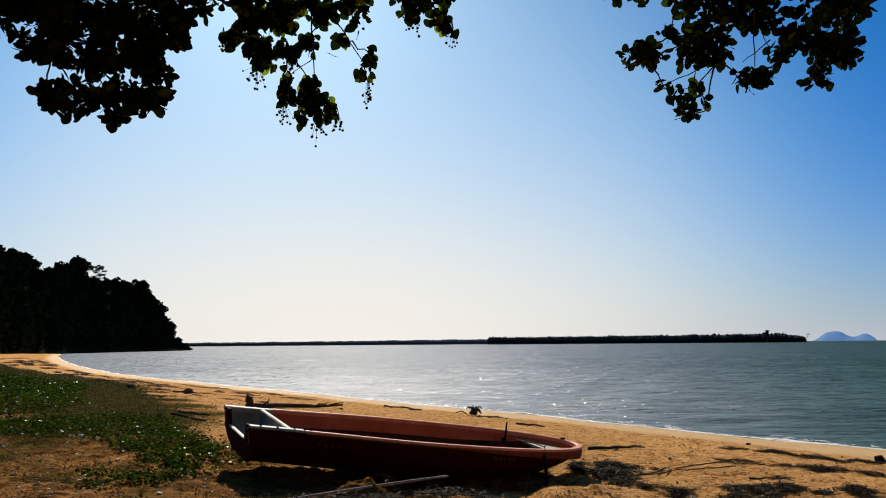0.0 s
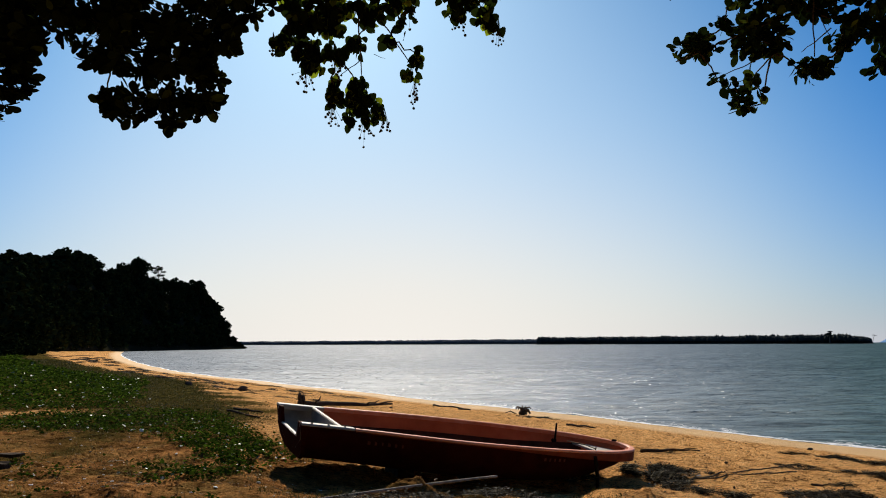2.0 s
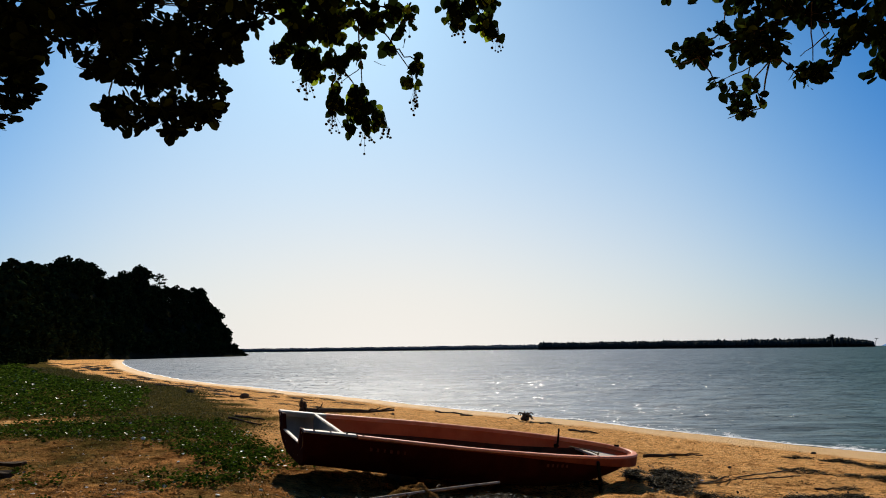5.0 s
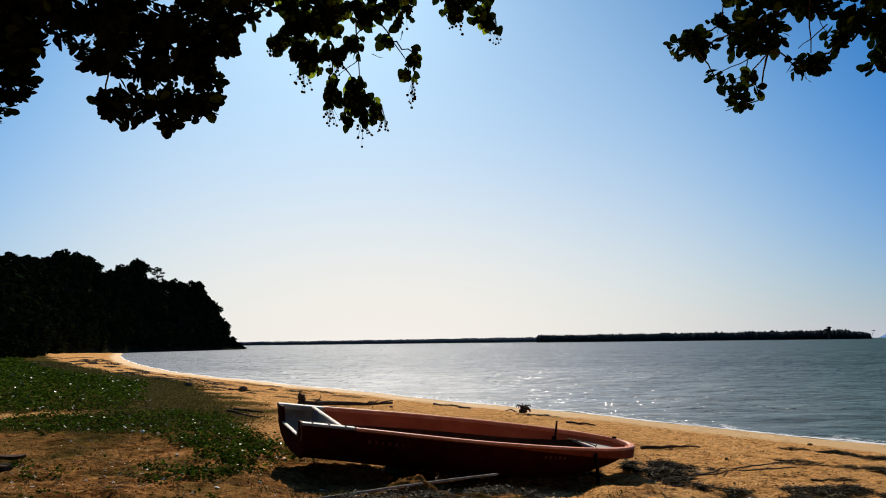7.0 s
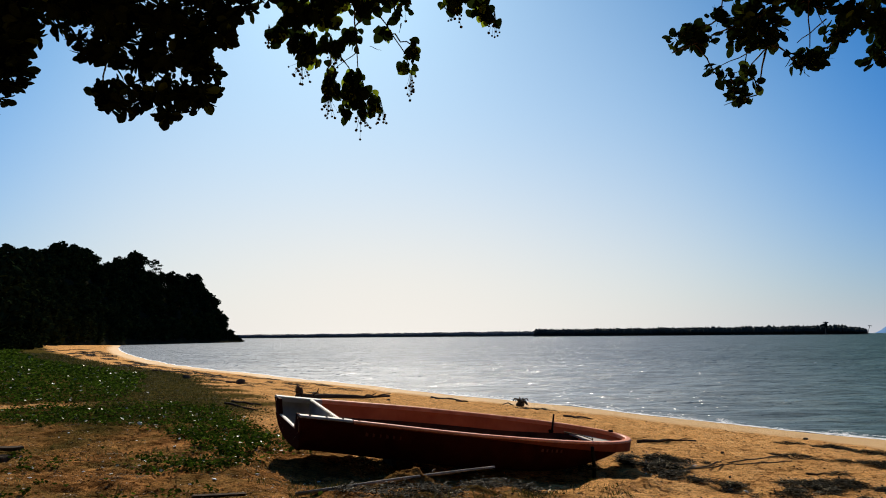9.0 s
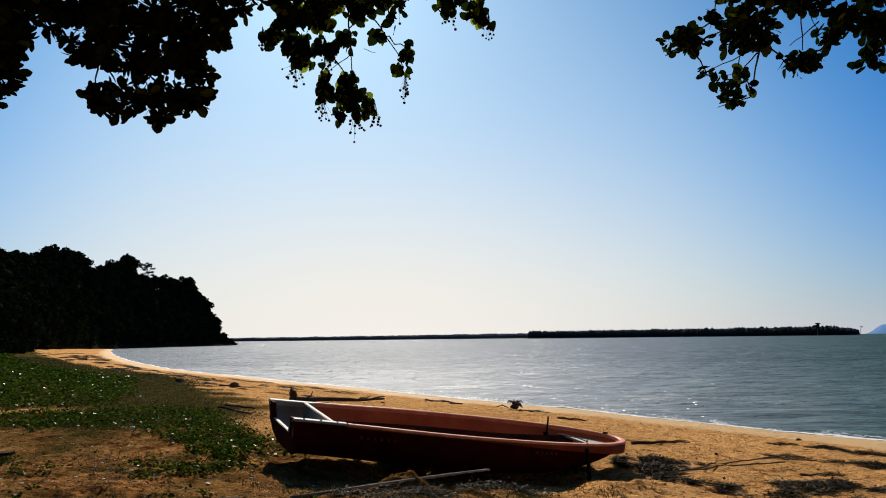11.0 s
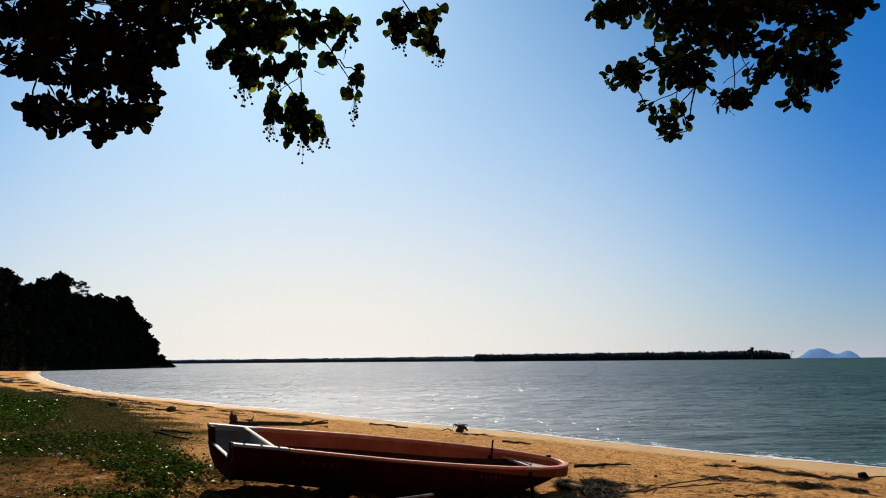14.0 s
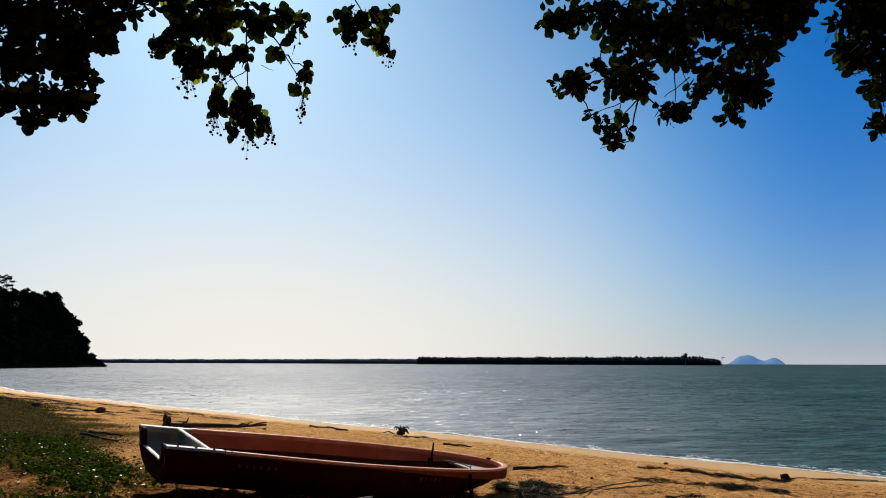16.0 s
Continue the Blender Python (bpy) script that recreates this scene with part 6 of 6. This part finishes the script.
LEFT_TIPS = [
    (-1.94, 3.44, 3.16, 0.072, 0.105), (-2.07, 3.45, 2.96, 0.178, 0.129), (-2.14, 3.41, 2.97, 0.065, 0.049), (-1.90, 3.52, 3.02, 0.119, 0.127),
    (-1.74, 3.60, 3.05, 0.179, 0.148), (-1.85, 3.60, 2.90, 0.074, 0.059), (-1.66, 3.65, 3.00, 0.062, 0.062)]
MIDDLE_SPRAYS = [
    (-1.11, 3.63, 3.51, 0.131, 0.115), (-1.06, 3.73, 3.34, 0.083, 0.121), (-1.24, 3.65, 3.40, 0.065, 0.061), (-1.15, 3.69, 3.36, 0.042, 0.061),
    (-0.93, 3.68, 3.51, 0.099, 0.099), (-0.92, 3.76, 3.36, 0.090, 0.068), (-0.79, 3.75, 3.43, 0.075, 0.045), (-0.70, 3.70, 3.57, 0.091, 0.068),
    (-0.86, 3.65, 3.59, 0.192, 0.061), (-0.98, 3.58, 3.67, 0.272, 0.093), (-0.56, 3.69, 3.64, 0.153, 0.053), (-0.60, 3.78, 3.45, 0.037, 0.037),
    (-0.53, 3.75, 3.53, 0.030, 0.030), (-0.44, 3.84, 3.36, 0.045, 0.059), (-0.48, 3.88, 3.27, 0.052, 0.033)]
MIDDLE_TIPS = [
    (-0.97, 3.86, 3.22, 0.041, 0.038), (-0.95, 3.90, 3.14, 0.064, 0.082), (-0.83, 3.89, 3.22, 0.075, 0.041), (-0.80, 3.94, 3.13, 0.115, 0.093),
    (-0.88, 3.96, 3.02, 0.044, 0.044), (-0.72, 3.98, 3.06, 0.059, 0.048), (-0.78, 3.98, 3.04, 0.044, 0.030), (-0.18, 3.79, 3.62, 0.069, 0.050),
    (0.00, 3.81, 3.60, 0.065, 0.084), (-0.09, 3.75, 3.69, 0.193, 0.062), (0.04, 3.84, 3.54, 0.034, 0.023)]
RIGHT_SPRAYS = [
    (1.17, 3.82, 3.77, 0.179, 0.090), (1.44, 3.73, 3.77, 0.310, 0.141), (1.70, 3.69, 3.65, 0.334, 0.167), (1.93, 3.56, 3.67, 0.256, 0.171),
    (1.83, 3.71, 3.50, 0.229, 0.100), (1.29, 3.97, 3.41, 0.167, 0.120), (1.44, 3.88, 3.50, 0.081, 0.073), (1.61, 3.86, 3.40, 0.179, 0.171),
    (1.71, 3.85, 3.32, 0.057, 0.090), (1.42, 4.01, 3.21, 0.040, 0.036), (1.52, 4.00, 3.15, 0.052, 0.032), (1.61, 3.95, 3.18, 0.036, 0.040),
    (1.65, 3.96, 3.11, 0.032, 0.036), (1.57, 4.02, 3.05, 0.119, 0.052)]
RIGHT_BOUGH = [
    (1.86, 3.79, 3.16, 0.130, 0.061), (1.80, 3.81, 3.19, 0.032, 0.024), (1.92, 3.75, 3.17, 0.061, 0.065), (2.00, 3.68, 3.25, 0.058, 0.058),
    (2.20, 3.41, 3.53, 0.286, 0.208), (2.07, 3.42, 3.67, 0.259, 0.129), (2.34, 3.32, 3.53, 0.115, 0.124), (2.17, 3.57, 3.28, 0.253, 0.143),
    (2.29, 3.52, 3.21, 0.111, 0.128), (2.19, 3.63, 3.11, 0.113, 0.071), (2.01, 3.62, 3.37, 0.058, 0.058), (2.33, 3.27, 3.64, 0.178, 0.134)]
RIGHT_EDGE = [
    (2.45, 3.20, 3.61, 0.127, 0.054), (2.67, 3.12, 3.44, 0.204, 0.204), (2.73, 3.17, 3.27, 0.120, 0.074), (2.81, 3.19, 3.08, 0.055, 0.092),
    (2.83, 3.23, 2.93, 0.064, 0.101), (2.57, 3.08, 3.65, 0.326, 0.140), (1.79, 3.46, 3.86, 0.939, 0.128), (2.81, 3.04, 3.37, 0.189, 0.426)]

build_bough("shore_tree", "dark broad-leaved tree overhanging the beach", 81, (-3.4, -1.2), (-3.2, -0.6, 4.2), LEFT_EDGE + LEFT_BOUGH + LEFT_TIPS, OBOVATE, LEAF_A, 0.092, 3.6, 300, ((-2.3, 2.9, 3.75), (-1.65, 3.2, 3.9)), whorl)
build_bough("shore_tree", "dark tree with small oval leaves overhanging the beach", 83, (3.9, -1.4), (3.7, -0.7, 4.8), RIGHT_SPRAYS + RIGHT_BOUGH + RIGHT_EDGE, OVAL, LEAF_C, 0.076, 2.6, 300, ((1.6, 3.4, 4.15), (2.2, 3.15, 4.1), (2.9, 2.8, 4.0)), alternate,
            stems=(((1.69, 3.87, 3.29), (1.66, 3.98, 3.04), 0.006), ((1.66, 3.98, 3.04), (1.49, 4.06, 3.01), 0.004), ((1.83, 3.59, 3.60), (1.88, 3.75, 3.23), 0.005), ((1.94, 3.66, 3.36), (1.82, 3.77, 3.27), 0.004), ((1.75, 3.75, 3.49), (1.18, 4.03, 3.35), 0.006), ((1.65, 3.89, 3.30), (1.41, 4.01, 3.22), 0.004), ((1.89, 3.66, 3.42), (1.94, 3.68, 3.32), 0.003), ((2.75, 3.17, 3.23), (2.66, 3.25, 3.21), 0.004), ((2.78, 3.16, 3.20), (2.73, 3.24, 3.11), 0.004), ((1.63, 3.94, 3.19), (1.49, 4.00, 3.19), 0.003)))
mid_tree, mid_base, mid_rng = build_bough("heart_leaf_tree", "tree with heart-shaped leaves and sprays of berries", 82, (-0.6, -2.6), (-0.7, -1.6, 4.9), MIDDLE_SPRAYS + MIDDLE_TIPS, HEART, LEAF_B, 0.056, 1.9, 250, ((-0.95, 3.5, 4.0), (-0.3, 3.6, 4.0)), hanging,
            stems=(((-0.77, 3.65, 3.63), (-0.78, 3.84, 3.25), 0.006), ((-0.68, 3.69, 3.60), (-0.47, 3.86, 3.31), 0.005), ((-0.78, 3.86, 3.25), (-0.80, 3.91, 3.12), 0.004), ((-0.70, 3.81, 3.37), (-0.63, 3.83, 3.35), 0.002), ((-0.78, 3.80, 3.33), (-0.93, 3.84, 3.24), 0.003)))


berry_bm = bmesh.new()
bmesh.ops.create_icosphere(berry_bm, subdivisions=1, radius=0.0085)
BERRY_MESH = to_mesh("berry", berry_bm, BERRY, True)


def berry_spray(at):
    """A hanging spray of round berries on thin stalks."""
    at = Vector(at)
    ends = []
    Vs, Fs, base = [], [], 0
    for _ in range(16):
        e = at + Vector((mid_rng.normal(0, 0.03), mid_rng.normal(0, 0.03), mid_rng.normal(-0.01, 0.035)))
        v, f = tube([p - mid_base for p in (at + Vector((0, 0, 0.11)), at.lerp(e, 0.5) + Vector((0, 0, 0.04)), e)], 0.0011, 0.0008, 3)
        Vs.append(v), Fs.append(f + base)
        base += len(v)
        ends.append((e - mid_base, mid_rng.uniform(0.75, 1.25)))
    st = part("berry_stalk", mesh_of("berry_stalk", np.concatenate(Vs), np.concatenate(Fs), BARK), None, mid_tree)
    for e, s in ends:
        b = part("berry", BERRY_MESH, None, st)
        b.matrix_local = Matrix.Translation(e) @ Matrix.Scale(s, 4)


for p in ((-1.29, 3.67, 3.36), (-1.12, 3.80, 3.20), (-0.92, 3.81, 3.30), (-0.98, 3.91, 3.02), (-0.79, 3.99, 2.93), (-0.66, 3.99, 2.98), (-0.46, 3.95, 3.17), (-0.48, 3.74, 3.60), (0.07, 3.84, 3.48), (-0.17, 3.80, 3.55)):
    berry_spray(p)
